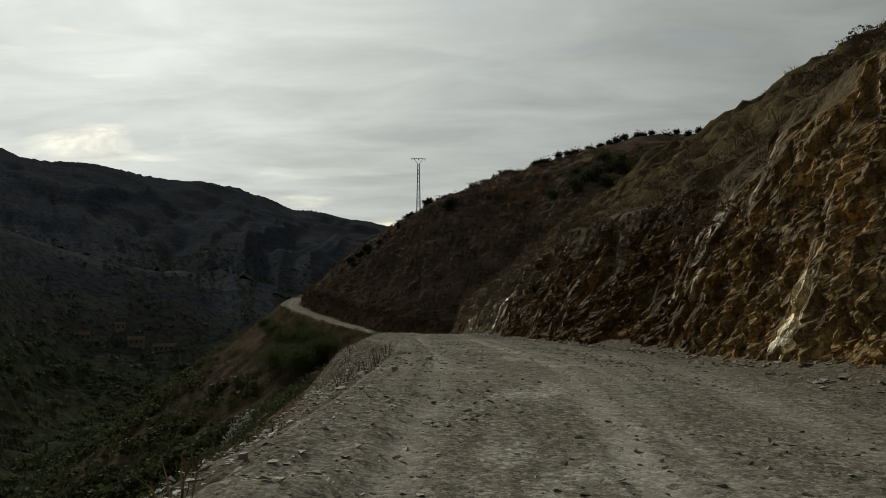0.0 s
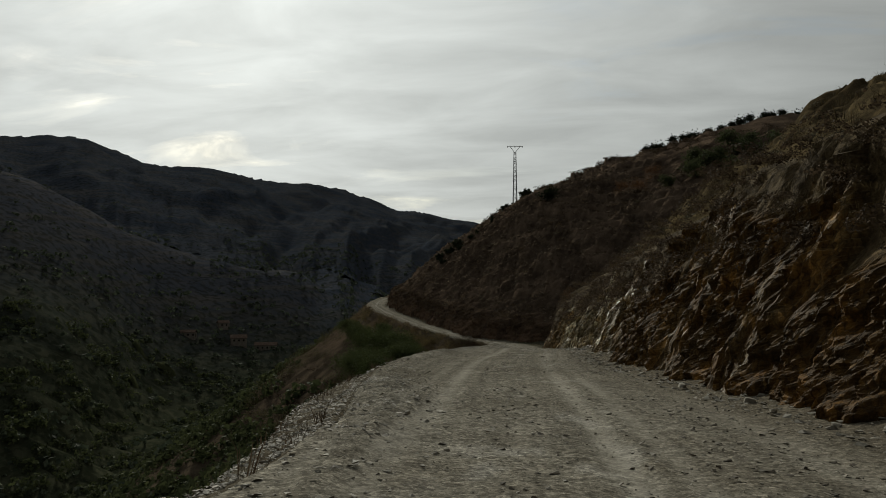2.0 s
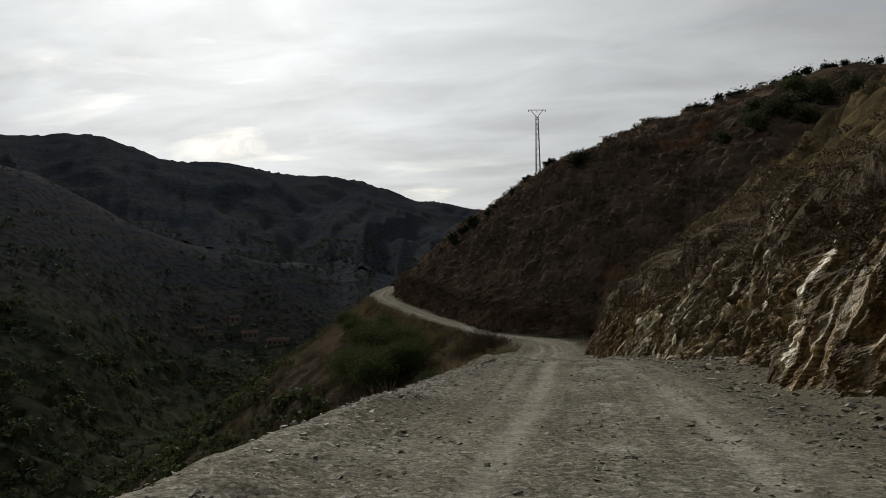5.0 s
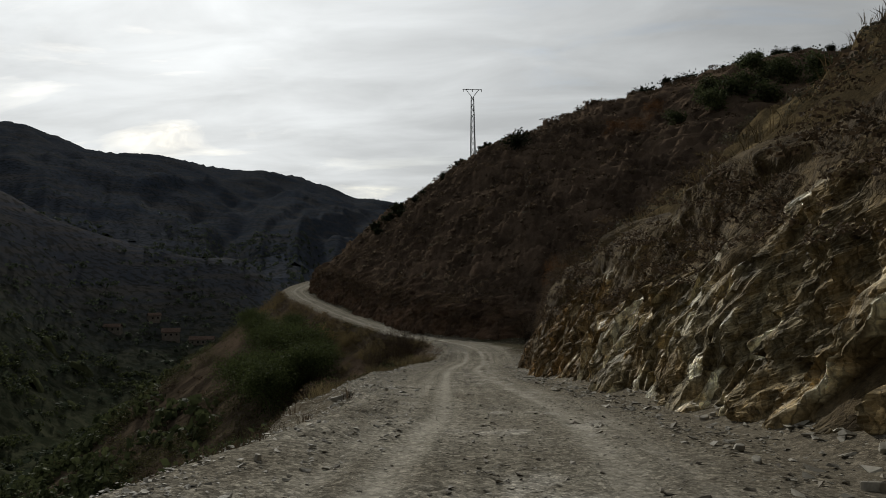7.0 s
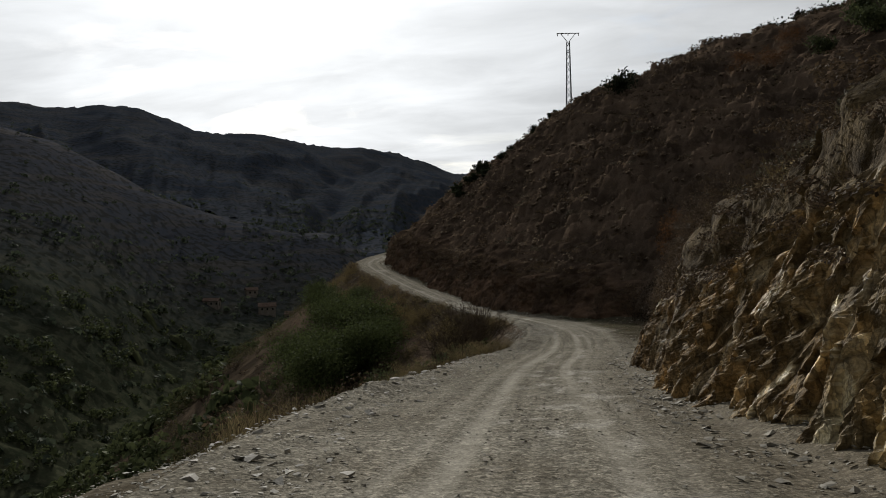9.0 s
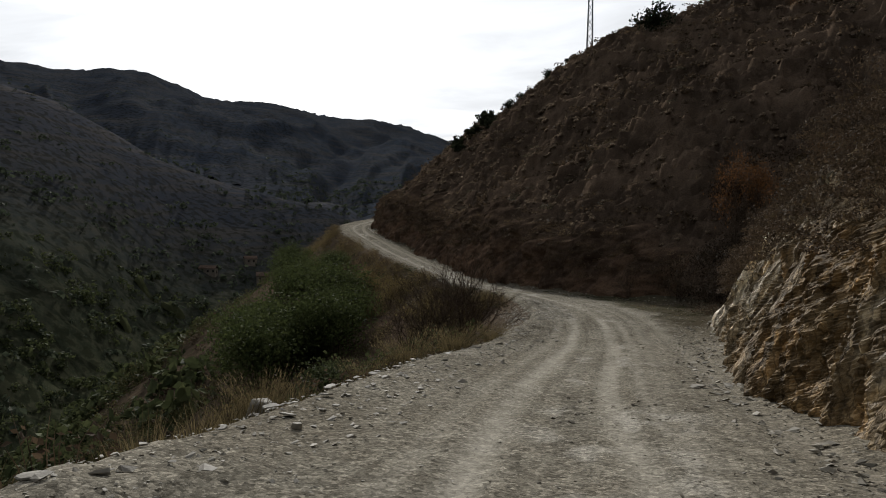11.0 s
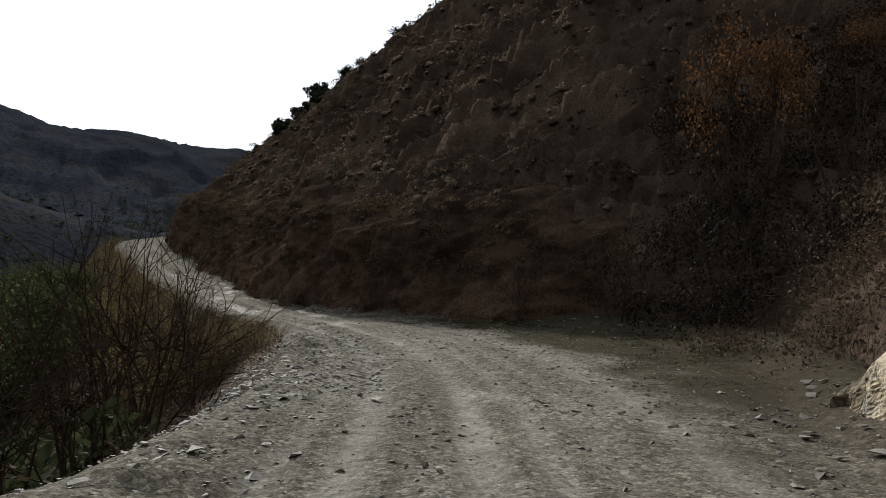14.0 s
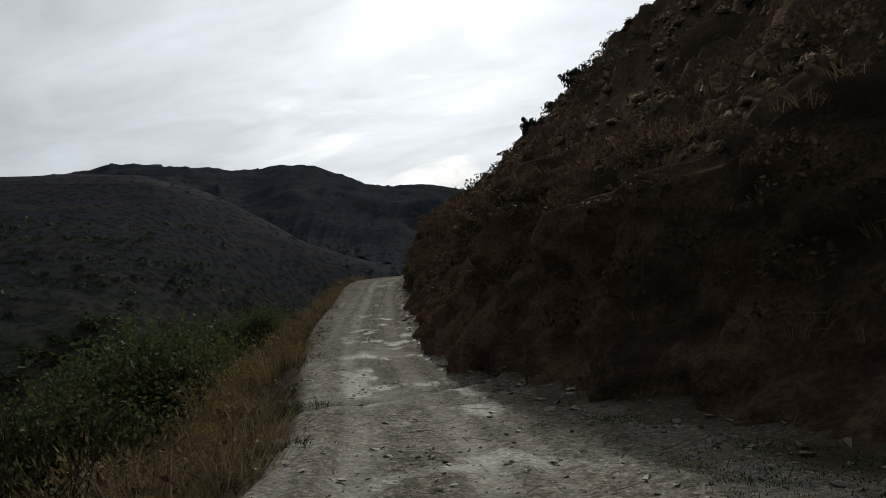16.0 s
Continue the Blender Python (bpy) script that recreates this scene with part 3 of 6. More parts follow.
gx = np.concatenate([spread(-27, -13, 0.3, -3600, -13, 1.09), spread(-12.72, 13, 0.15, -12.72, 2500, 1.09)])
gy = np.concatenate([spread(-4, 101, 0.3, -2500, 101, 1.09), spread(101.3, 143, 0.15, 101.3, 4200, 1.09)])
GX, GY = np.meshgrid(gx, gy)
GZ, zone = ground_z(GX, GY)
far_r, far_az = from_middle(GX, GY)
GZ = GZ - 40 * smooth(580, 700, far_r) * smooth(-4, 0, far_az) * smooth(82, 76, far_az)
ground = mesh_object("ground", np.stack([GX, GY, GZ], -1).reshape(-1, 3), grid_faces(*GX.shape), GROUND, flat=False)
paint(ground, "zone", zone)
near = np.nonzero((np.abs(GX.ravel()) < 60) & (GY.ravel() > -60) & (GY.ravel() < 180))[0]
px, py = GX.ravel()[near], GY.ravel()[near]
idx, u = on_track(px, py)
fill = np.zeros((GX.size, 3))
fill[near] = (0.9 * smooth(3.2, 1.4, -u - left_w[idx] + 2.2 * fbm(px / 2.0, py / 2.0, 4, 37)) * (u < 0) * np.interp(py, [60, 90, 104], [1, 0.6, 0.25]))[:, None]
paint(ground, "fill", fill)
tagged(ground, "steep dry hillsides with scrub above a wooded valley", "ground", kind="structure")

# the range beyond the valley, finer than the sheet that runs on beneath it
far_az, far_r = np.meshgrid(np.radians(np.linspace(-2, 78, 720)), np.concatenate([np.linspace(540, 1250, 40), np.linspace(1270, 2700, 66)]))
RX, RY = -np.sin(far_az) * far_r, 50 + np.cos(far_az) * far_r
RZ, rest = far_land(RX.ravel(), RY.ravel())
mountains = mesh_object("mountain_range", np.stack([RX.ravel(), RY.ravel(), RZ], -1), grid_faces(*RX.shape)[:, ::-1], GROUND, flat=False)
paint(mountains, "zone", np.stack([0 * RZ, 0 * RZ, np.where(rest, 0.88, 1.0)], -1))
tagged(mountains, "dark wooded mountain range with worn spurs across the valley", "mountain range", kind="structure")


# ---- the track ----
TRACK = {}


def build_track():
    s = np.arange(52, S[-1] - 95, 0.13)
    k = np.interp(s, S, np.arange(len(S)))
    px, py, pz = (np.interp(s, S, v) for v in (cx, cy, road_z))
    nx, ny = np.interp(s, S, ty), -np.interp(s, S, tx)
    wl, wr = np.interp(s, S, left_w) + 0.35, np.interp(s, S, right_w) + 0.5
    f = np.linspace(0, 1, 84)
    U = -wl[:, None] + f * (wl + wr)[:, None]
    X, Y = px[:, None] + nx[:, None] * U, py[:, None] + ny[:, None] * U
    rut, wear = 0, np.zeros_like(U)
    wob = 0.14 * fbm(s / 9, s * 0 + 2, 3, 40)[:, None]
    left_c = np.interp(py, [0, 20, 60, 85, 95, 110], [-0.6, -0.9, -0.75, -0.7, -0.5, -0.3])[:, None]
    right_c = np.interp(py, [0, 40, 55, 68, 80, 95, 110], [0.9, 1.2, 0.9, 0.8, 0.45, 0.4, 0.7])[:, None]
    for c, wide, k_ in ((left_c, 0.17, 1.0), (right_c, 0.17, 1.0), (left_c - 0.5, 0.12, 0.45), (right_c + 0.48, 0.13, 0.6), (right_c + 1.7, 0.2, 0.6), (left_c + 1.95, 0.12, 0.35)):
        g = np.exp(-np.abs((U - c - wob) / wide) ** 3)
        rut = rut - 0.016 * g * k_ + 0.008 * k_ * np.exp(-((np.abs(U - c - wob) - wide * 1.7) / 0.09) ** 2)
        wear = np.maximum(wear, g * k_)
    wear = wear * np.clip(0.8 + 0.7 * fbm(X / 1.4, Y / 3.0, 3, 41), 0.3, 1.0)
    edge_l, edge_r = U + wl[:, None], wr[:, None] - U
    Z = pz[:, None] + rut + 0.04 * fbm(X / 1.8, Y / 1.8, 2, 50) + 0.016 * fbm(X / 0.4, Y / 0.4, 3, 55, 0.6) * (1 - 0.8 * wear)
    mound = np.clip(fbm(s / 5.0, s * 0 + 9, 3, 57) + 0.1, 0, 1)[:, None] * np.interp(py, [-10, 100, 110], [1, 1, 0.2])[:, None]
    Z = Z + 0.3 * mound * np.exp(-((edge_l - 0.9) / 0.55) ** 2) * (0.7 + 1.2 * fbm(X / 0.5, Y / 0.5, 3, 58))
    Z = Z + 0.25 * smooth(1.3, 0.2, edge_r) - 0.5 * smooth(0.5, 0.0, edge_l) + 0.07 * smooth(1.6, 0.6, edge_l)
    drain = (X + 8.2) * 0.96 - (Y - 107.9) * 0.27
    Z = Z - 0.11 * np.exp(-(drain / 0.18) ** 2) + 0.05 * np.exp(-((drain - 0.4) / 0.22) ** 2)
    # pale patches by the drain: smoothed rock, with sun brightness put into the colour
    worn = np.exp(-((U - 0.2) / 0.9) ** 2) * np.exp(-(drain / 0.7) ** 2) + np.exp(-((X + 11.0) ** 2 + (Y - 113.0) ** 2) / 2.2)
    wear = np.maximum(wear, np.clip(1.6 * worn * (0.6 + 1.2 * fbm(X / 0.6, Y / 0.6, 3, 51)), 0, 1.25))
    heap = np.exp(-((X + 5.0) / 1.0) ** 2 - ((Y - 97.6) / 2.6) ** 2)
    Z = Z + 0.22 * heap * (0.7 + 1.1 * fbm(X / 0.7, Y / 0.7, 3, 52))
    TRACK.update(s0=s[0], ds=s[1] - s[0], wl=wl, wr=wr, z=Z)
    ob = mesh_object("road", np.stack([X, Y, Z], -1).reshape(-1, 3), grid_faces(*X.shape), ROAD, flat=False)
    grass_foot_shade = 0.85 * smooth(2.2, 3.5, U + 1.3 * fbm(X / 0.9, Y / 0.9, 4, 54)) * np.interp(py, [89, 93.5, 104, 107], [0, 1, 1, 0])[:, None]
    # strip at the bank foot: brown earth, darkened for the shade that lies there
    grass_foot_shade = np.maximum(grass_foot_shade, 0.9 * smooth(1.5, 0.5, edge_r + 0.5 * fbm(X / 0.6, Y / 0.6, 3, 53)) * np.interp(py, [100, 106], [0, 1])[:, None])
    loose = np.clip(0.3 * (1 - wear) * (0.5 + 1.5 * fbm(X / 1.1, Y / 1.6, 3, 59)), 0, 0.6)
    loose = np.maximum(loose, 0.85 * smooth(3.4, 0.8, edge_r) * np.interp(py, [-10, 60, 80], [1, 1, 0.5])[:, None])
    paint(ob, "wear", np.stack([wear.ravel() * 0.8, grass_foot_shade.ravel(), loose.ravel()], -1))
    bare = np.interp(py, [0, 26, 34, 58, 64, 74, 80, 105, 108, 116, 120], [-0.02, -0.02, -0.1, -0.1, -0.04, -0.04, -0.2, -0.2, 0.06, 0.02, -0.2])[:, None]
    bare = smooth(0.10, 0.22, fbm(X / 0.42, Y / 0.8, 4, 43) + bare - 0.10) * np.exp(-((U - 0.55) / 1.0) ** 4) * (1 - grass_foot_shade)
    paint(ob, "lane", np.stack([U.ravel(), np.repeat(s, U.shape[1]), bare.ravel()], -1))
    return tagged(ob, "pale stony dirt track with two worn wheel ruts", "road", kind="structure")


build_track()


# ---- the rock cut ----
def cells(a, b, seed):
    """Cell noise: the nearest cell's random value and the offset to its centre."""
    best = np.full(a.shape, 9.0)
    val, da, db = np.zeros(a.shape), np.zeros(a.shape), np.zeros(a.shape)
    i, j = np.floor(a), np.floor(b)
    for p in (-1, 0, 1):
        for q in (-1, 0, 1):
            oa, ob_ = i + p + hash2(i + p, j + q, seed), j + q + hash2(i + p, j + q, seed + 1)
            dist = (a - oa) ** 2 + (b - ob_) ** 2
            m = dist < best
            best = np.where(m, dist, best)
            val = np.where(m, hash2(i + p, j + q, seed + 2), val)
            da, db = np.where(m, a - oa, da), np.where(m, b - ob_, db)
    return val, da, db


def plates(a, b, wide, tall, step, tip, seed):
    """Broken planes: each cell stands forward by a step of its own and is tipped. Also gives the cell's random value."""
    v, da, db = cells(a / wide, b / tall, seed)
    return step * (v - 0.5) + tip * (((v * 17.3) % 1.0 - 0.5) * da * wide + 0.35 * ((v * 31.7) % 1.0 - 0.5) * db * tall), (v * 7.9) % 1.0


def bank_frame(y0, y1, ds, rows, over, lean=((0, 1), (0, 0)), wave=0.12):
    """Rows of heights over a stretch of the bank, and the lines along it. The columns lean back by lean degrees, given along y."""
    keep = (cy > y0) & (cy < y1)
    s = np.arange(S[keep][0], S[keep][-1], ds)
    h = np.interp(s, S, bank_h + bank_n)
    f = np.linspace(-0.12, 1.0, rows)
    H = f[:, None] * (h * (1 + wave * fbm(s / 2.5, s * 0, 4, 60)) + np.interp(np.interp(s, S, cy), *over))
    angle = np.radians(np.interp(np.interp(s, S, cy), *lean))
    s2 = s - H * np.tan(angle)
    line = {k: np.interp(s2, S, v) for k, v in dict(x=cx, y=cy, z=road_z, nx=ty, ny=-tx, w=right_w, h=bank_h + bank_n, k=steep, g=grade + brow).items()}
    line["end"] = np.minimum(s - s[0], s[-1] - s)
    D = np.where(H < line["h"], H / line["k"], line["h"] / line["k"] + (H - line["h"]) / line["g"] * 0.9)
    return s2, line, f, H, D, angle


def bank_mesh(name, line, D, H, mat, flat):
    U = line["w"] + D
    X, Y, Z = line["x"] + line["nx"] * U, line["y"] + line["ny"] * U, line["z"] + H
    return mesh_object(name, np.stack([X, Y, Z], -1).reshape(-1, 3), grid_faces(*X.shape)[:, ::-1], mat, flat=flat)


def build_rock():
    # cleavage stands steep at first and leans more and more
    flat_s, line, f, H, D, lean = bank_frame(-8, 94.6, 0.046, 128, ([-14, 86, 90, 93, 94.5], [0.35, 0.35, 2.2, 2.4, 1.6]), ([0, 30, 48, 75, 95], [12, 16, 30, 30, 42]))
    y, h = line["y"], line["h"]
    warp = 0.17 * fbm(flat_s / 1.7, H / 3.0, 2, 68)
    a, b = flat_s * np.cos(lean) + H * np.sin(lean) + warp, H * np.cos(lean) - flat_s * np.sin(lean)
    big = 0.7 * fbm(flat_s / 4.0, H / 3.2, 3, 90)
    p1 = plates(a, b, 1.8, 5.0, 0.12, 0.55, 70)[0]
    q1, w1 = plates(a, b, 0.5, 2.2, 0.12, 0.85, 74)
    q2, w2 = plates(a, b, 0.17, 0.62, 0.085, 1.2, 76)
    k1, u1 = plates(a, b, 0.46, 1.7, 0.13, 1.0, 80)
    k2, u2 = plates(a, b, 0.19, 0.5, 0.10, 1.3, 82)
    fluted = smooth(42, 33, y)
    # slabs of clean cleavage stand out of crumbled brown rock
    open_ = smooth(-0.07, 0.12, fbm(a / 1.1, b / 3.4, 4, 94) + np.interp(y, [0, 28, 40, 50, 80, 92], [-0.05, -0.06, 0.02, 0.10, 0.04, 0.10]))
    steps = p1 + fluted * q1 + (1 - fluted) * k1
    for _ in range(3):
        steps[:, 1:-1] = 0.5 * steps[:, 1:-1] + 0.25 * (steps[:, 2:] + steps[:, :-2])
        steps[1:-1] = 0.5 * steps[1:-1] + 0.25 * (steps[2:] + steps[:-2])
    crumb = 0.36 * fbm(flat_s / 0.5, H / 0.55, 4, 95, 0.66) + 0.12 * np.abs(fbm(a / 0.22, b / 0.5, 3, 97, 0.6))
    relief = big + (0.25 + 0.38 * open_) * steps + open_ * (fluted * q2 + (1 - fluted) * k2) + (1 - 0.75 * open_) * crumb
    relief = np.where(relief > 0.25, 0.25 + 0.4 * np.tanh((relief - 0.25) / 0.4), relief)
    mid, small = fluted * w1 + (1 - fluted) * u1, fluted * w2 + (1 - fluted) * u2
    clean = np.clip(smooth(0.55, 0.80, small) * (0.3 + 0.7 * smooth(0.4, 0.7, mid)) * open_ * smooth(0.25, 0.6, open_), 0, 1)
    clean = np.minimum(clean, 0.7) * np.interp(y, [0, 13, 19, 30, 42, 46, 60, 70, 82, 87, 91, 94], [1.5, 1.5, 0.5, 0.4, 1.1, 1.6, 1.6, 0.7, 0.6, 1.3, 0.9, 0.6])
    start = np.interp(y, [-14, 8, 16, 30, 60, 76, 83, 88, 91], [0.9, 0.9, 0.84, 0.80, 0.66, 0.54, 0.58, 1.0, 1.75])
    up = H / np.maximum(h, 0.1)
    soil = smooth(-0.10, 0.10, up - start + 0.45 * fbm(flat_s / 1.6, H / 1.2, 4, 66))
    soil = np.maximum(soil, 0.9 * smooth(0.16, 0.34, -(big + p1) - 0.06 + 0.25 * fbm(flat_s / 0.8, H / 1.6, 3, 65)))
    earth = 0.45 * fbm(flat_s / 1.3, H / 1.2, 3, 67) + 0.08 * fbm(flat_s / 0.3, H / 0.4, 3, 69) + big + 0.4 * p1
    relief = np.clip(relief * (1 - soil) + (earth - 0.12) * soil, -0.8, 0.75)
    D = D - relief - 0.10 - 0.12 * smooth(0.9, 0.0, up)
    D = D + 0.9 * smooth(0.90, 1.0, f)[:, None] + 1.3 * smooth(1.3, 0.0, line["end"] + 0.5 * fbm(flat_s / 0.8, H / 0.9, 3, 62))
    ob = bank_mesh("wall_rock_cut", line, D, H, ROCK, True)
    paint(ob, "soil", np.stack([soil.ravel(), clean.ravel() * (1 - soil.ravel()), small.ravel()], -1))
    tagged(ob, "steep cut face of broken brown and grey schist", "rock face", kind="structure")


def build_earth_bank():
    flat_s, line, f, H, D, upright = bank_frame(100.2, 150, 0.09, 76, ([0, 200], [0.5, 0.5]), wave=0.6)
    a = flat_s + 0.1 * H + 0.2 * fbm(flat_s / 0.8, H / 1.5, 2, 68)
    relief = 1.1 * fbm(flat_s / 2.2, H / 2.6, 4, 90) + 0.45 * np.abs(fbm(a / 1.1, H / 2.4, 3, 71)) + 0.35 * fbm(flat_s / 0.7, H / 0.5, 3, 77) + 0.28 * np.abs(fbm(a / 0.35, H / 1.2, 3, 72)) + 0.22 * fbm(a / 0.26, H / 0.26, 3, 73)
    D = D - 0.8 * np.clip(relief, -0.75, 0.9) - 0.10 - 0.1 * smooth(0.9, 0.0, H / np.maximum(line["h"], 0.1))
    D = D + 0.9 * smooth(0.90, 1.0, f)[:, None] + 1.3 * smooth(2.4, 0.0, line["end"])
    ob = bank_mesh("wall_earth_bank", line, D, H, BANK, False)
    turf = smooth(0.5, 0.9, H / np.maximum(line["h"], 0.1) + 0.7 * fbm(flat_s / 1.8, H / 1.2, 4, 75))
    paint(ob, "soil", np.stack([turf.ravel()] * 3, -1))
    tagged(ob, "steep dark brown earth bank beside the track", "earth bank", kind="structure")


build_rock()
build_earth_bank()


# ---- plants and stones: shapes ----
rng = np.random.default_rng(7)


def leaf_material(name, dark, pale, rough=0.8, through_=0.25):
    m, t, b, pos = material(name)
    g = nd(t, "ShaderNodeNewGeometry").outputs["Random Per Island"]
    n = noise_at(t, pos, 0.9)
    c = mixc(t, g, dark, pale)
    c = mixc(t, ramp(t, n, [(0.35, 0.5), (0.65, 0.0)]), c, tuple(0.4 * v for v in dark))
    finish(t, b, c, rough, spec=0.05)
    k = nd(t, "ShaderNodeBsdfTranslucent")
    t.links.new(c, k.inputs["Color"])
    mix = nd(t, "ShaderNodeMixShader", i_0=through_)
    t.links.new(b.outputs[0], mix.inputs[1])
    t.links.new(k.outputs[0], mix.inputs[2])
    out = next(n_ for n_ in t.nodes if n_.bl_idname == "ShaderNodeOutputMaterial")
    t.links.new(mix.outputs[0], out.inputs[0])
    return m


STRAW = leaf_material("dry_grass", (0.10, 0.080, 0.042), (0.28, 0.225, 0.13))
DULL_STRAW = leaf_material("dull_straw", (0.050, 0.037, 0.019), (0.165, 0.123, 0.062))
# heath paler than the scrub, with the light on the hummock tops in its colour
LIT_HEATH = leaf_material("lit_heath", (0.115, 0.088, 0.064), (0.36, 0.285, 0.20), through_=0.45)
RUSSET = leaf_material("russet_grass", (0.098, 0.070, 0.039), (0.260, 0.189, 0.104))
VERGE_STRAW = leaf_material("verge_straw", (0.070, 0.056, 0.029), (0.22, 0.175, 0.092), through_=0.4)
VERGE_BUSH = leaf_material("withered_bush", (0.072, 0.056, 0.024), (0.216, 0.168, 0.072), through_=0.35)
SCRUB = leaf_material("brown_scrub", (0.041, 0.030, 0.020), (0.135, 0.097, 0.062))
GREY_SCRUB = leaf_material("grey_scrub", (0.046, 0.043, 0.029), (0.143, 0.124, 0.081))
OLIVE = leaf_material("olive_leaf", (0.036, 0.046, 0.021), (0.114, 0.129, 0.057))
VERGE_OLIVE = leaf_material("withered_olive", (0.040, 0.040, 0.018), (0.125, 0.115, 0.050))
BROOM = leaf_material("broom_green", (0.034, 0.047, 0.017), (0.112, 0.132, 0.047))
JUNIPER_LEAF = leaf_material("juniper_needles", (0.020, 0.026, 0.015), (0.066, 0.074, 0.040))
DARK_LEAF = leaf_material("dark_evergreen", (0.010, 0.014, 0.008), (0.032, 0.040, 0.020))
AUTUMN = leaf_material("autumn_leaf", (0.070, 0.035, 0.016), (0.18, 0.092, 0.038), through_=0.3)
UNDERGROWTH = leaf_material("dark_undergrowth", (0.014, 0.010, 0.007), (0.046, 0.034, 0.022))
PALE_CANE = leaf_material("dry_cane", (0.05, 0.038, 0.026), (0.15, 0.115, 0.08))
GRASS = leaf_material("green_grass", (0.026, 0.030, 0.012), (0.066, 0.072, 0.028))
PALE = leaf_material("pale_flower_heads", (0.22, 0.22, 0.20), (0.45, 0.45, 0.42))
HUMMOCK = earth_like("hummock_turf", (0.056, 0.040, 0.029), (0.150, 0.110, 0.077), (0.25, 0.20, 0.142), (1.1, 5.0, 22.0), dist=0.06)
BARK = earth_like("bark", (0.030, 0.024, 0.018), (0.060, 0.048, 0.036), (0.11, 0.09, 0.07), (1.0, 6.0, 40.0), dist=0.01)
TWIG = earth_like("bare_twig", (0.040, 0.030, 0.022), (0.085, 0.062, 0.045), (0.16, 0.125, 0.09), (1.0, 6.0, 40.0), dist=0.01)


def stone_material(name, dark, pale):
    m, t, b, pos = material(name)
    g = nd(t, "ShaderNodeNewGeometry").outputs["Random Per Island"]
    n, k = noise_at(t, pos, 5.0), noise_at(t, pos, 40.0)
    c = mixc(t, g, dark, pale)
    c = mixc(t, ramp(t, n, [(0.4, 0.5), (0.6, 0.0)]), c, tuple(0.5 * v for v in dark))
    finish(t, b, c, 0.75, k, 0.5, 0.01, 0.3)
    return m


STONE = stone_material("loose_stone", (0.13, 0.117, 0.09), (0.34, 0.314, 0.255))
CLOD = stone_material("brown_stone", (0.075, 0.062, 0.044), (0.27, 0.24, 0.185))
SLAB = stone_material("pale_slab", (0.15, 0.138, 0.112), (0.32, 0.297, 0.25))


VALLEY_LEAF = leaf_material("valley_leaf", (0.043, 0.055, 0.037), (0.088, 0.103, 0.068))


def blades(n, h, wide, droop, w=0.012, seeds=False):
    """A tuft of n thin bent blades."""
    a, r = rng.uniform(0, 6.283, n), wide * np.sqrt(rng.uniform(0, 1, n)) * 0.4
    lean = rng.uniform(0.1, 1.0, n) * droop
    hh = h * rng.uniform(0.55, 1.0, n)
    out = np.stack([np.cos(a), np.sin(a), 0 * a], -1)
    side = np.stack([-np.sin(a + 0.7), np.cos(a + 0.7), 0 * a], -1) * w
    root = out * r[:, None]
    mid = root + out * (lean * hh * 0.35)[:, None] + np.array([0, 0, 1.0]) * (hh * 0.6)[:, None]
    tip = root + out * (lean * hh)[:, None] + np.array([0, 0, 1.0]) * hh[:, None]
    v = np.stack([root - side, root + side, mid - side * 0.8, mid + side * 0.8, tip], 1)
    f = np.array([(0, 1, 2), (1, 3, 2), (2, 3, 4)])
    if seeds:
        v = np.concatenate([v, np.stack([tip - side * 1.5 - [0, 0, 0.02], tip + side * 1.5, tip + out * 0.05 + [0, 0, 0.08]], 1)], 1)
        f = np.concatenate([f, [(5, 6, 7)]])
    k = v.shape[1]
    return v.reshape(-1, 3), (f[None] + np.arange(n)[:, None, None] * k).reshape(-1, 3)


def leaves(points, normals, size, stretch=1.5):
    """A small folded leaf or sprig at each point."""
    n = len(points)
    t1 = np.cross(normals, rng.normal(size=(n, 3)))
    t1 /= np.linalg.norm(t1, axis=1)[:, None] + 1e-9
    t2 = np.cross(normals, t1) + normals * rng.uniform(-0.5, 0.9, (n, 1))
    t2 /= np.linalg.norm(t2, axis=1)[:, None] + 1e-9
    sz = size * rng.uniform(0.6, 1.4, (n, 1))
    v = np.stack([points - t1 * sz * 0.5, points + t2 * sz * stretch * 0.5 - t1 * 0.0, points + t1 * sz * 0.5 + normals * sz * 0.2, points - t2 * sz * stretch * 0.5], 1)
    f = np.array([(0, 1, 3), (1, 2, 3)])
    return v.reshape(-1, 3), (f[None] + np.arange(n)[:, None, None] * 4).reshape(-1, 3)


def dome(n, size, flat=0.7, lumps=4, low=-0.1):
    """A lumpy cushion of leaves, one metre in radius."""
    d = rng.normal(size=(n, 3))
    d[:, 2] = np.abs(d[:, 2]) + low
    d /= np.linalg.norm(d, axis=1)[:, None]
    c = rng.normal(size=(lumps, 3))
    c[:, 2] = np.abs(c[:, 2])
    c /= np.linalg.norm(c, axis=1)[:, None]
    r = 0.62 + 0.38 * np.max(d @ c.T, axis=1) ** 2 + rng.uniform(-0.14, 0.12, n)
    p = d * r[:, None] * [1, 1, flat] + [0, 0, 0.05]
    nn = d + 0.5 * rng.normal(size=(n, 3))
    nn /= np.linalg.norm(nn, axis=1)[:, None]
    return leaves(p, nn, size)


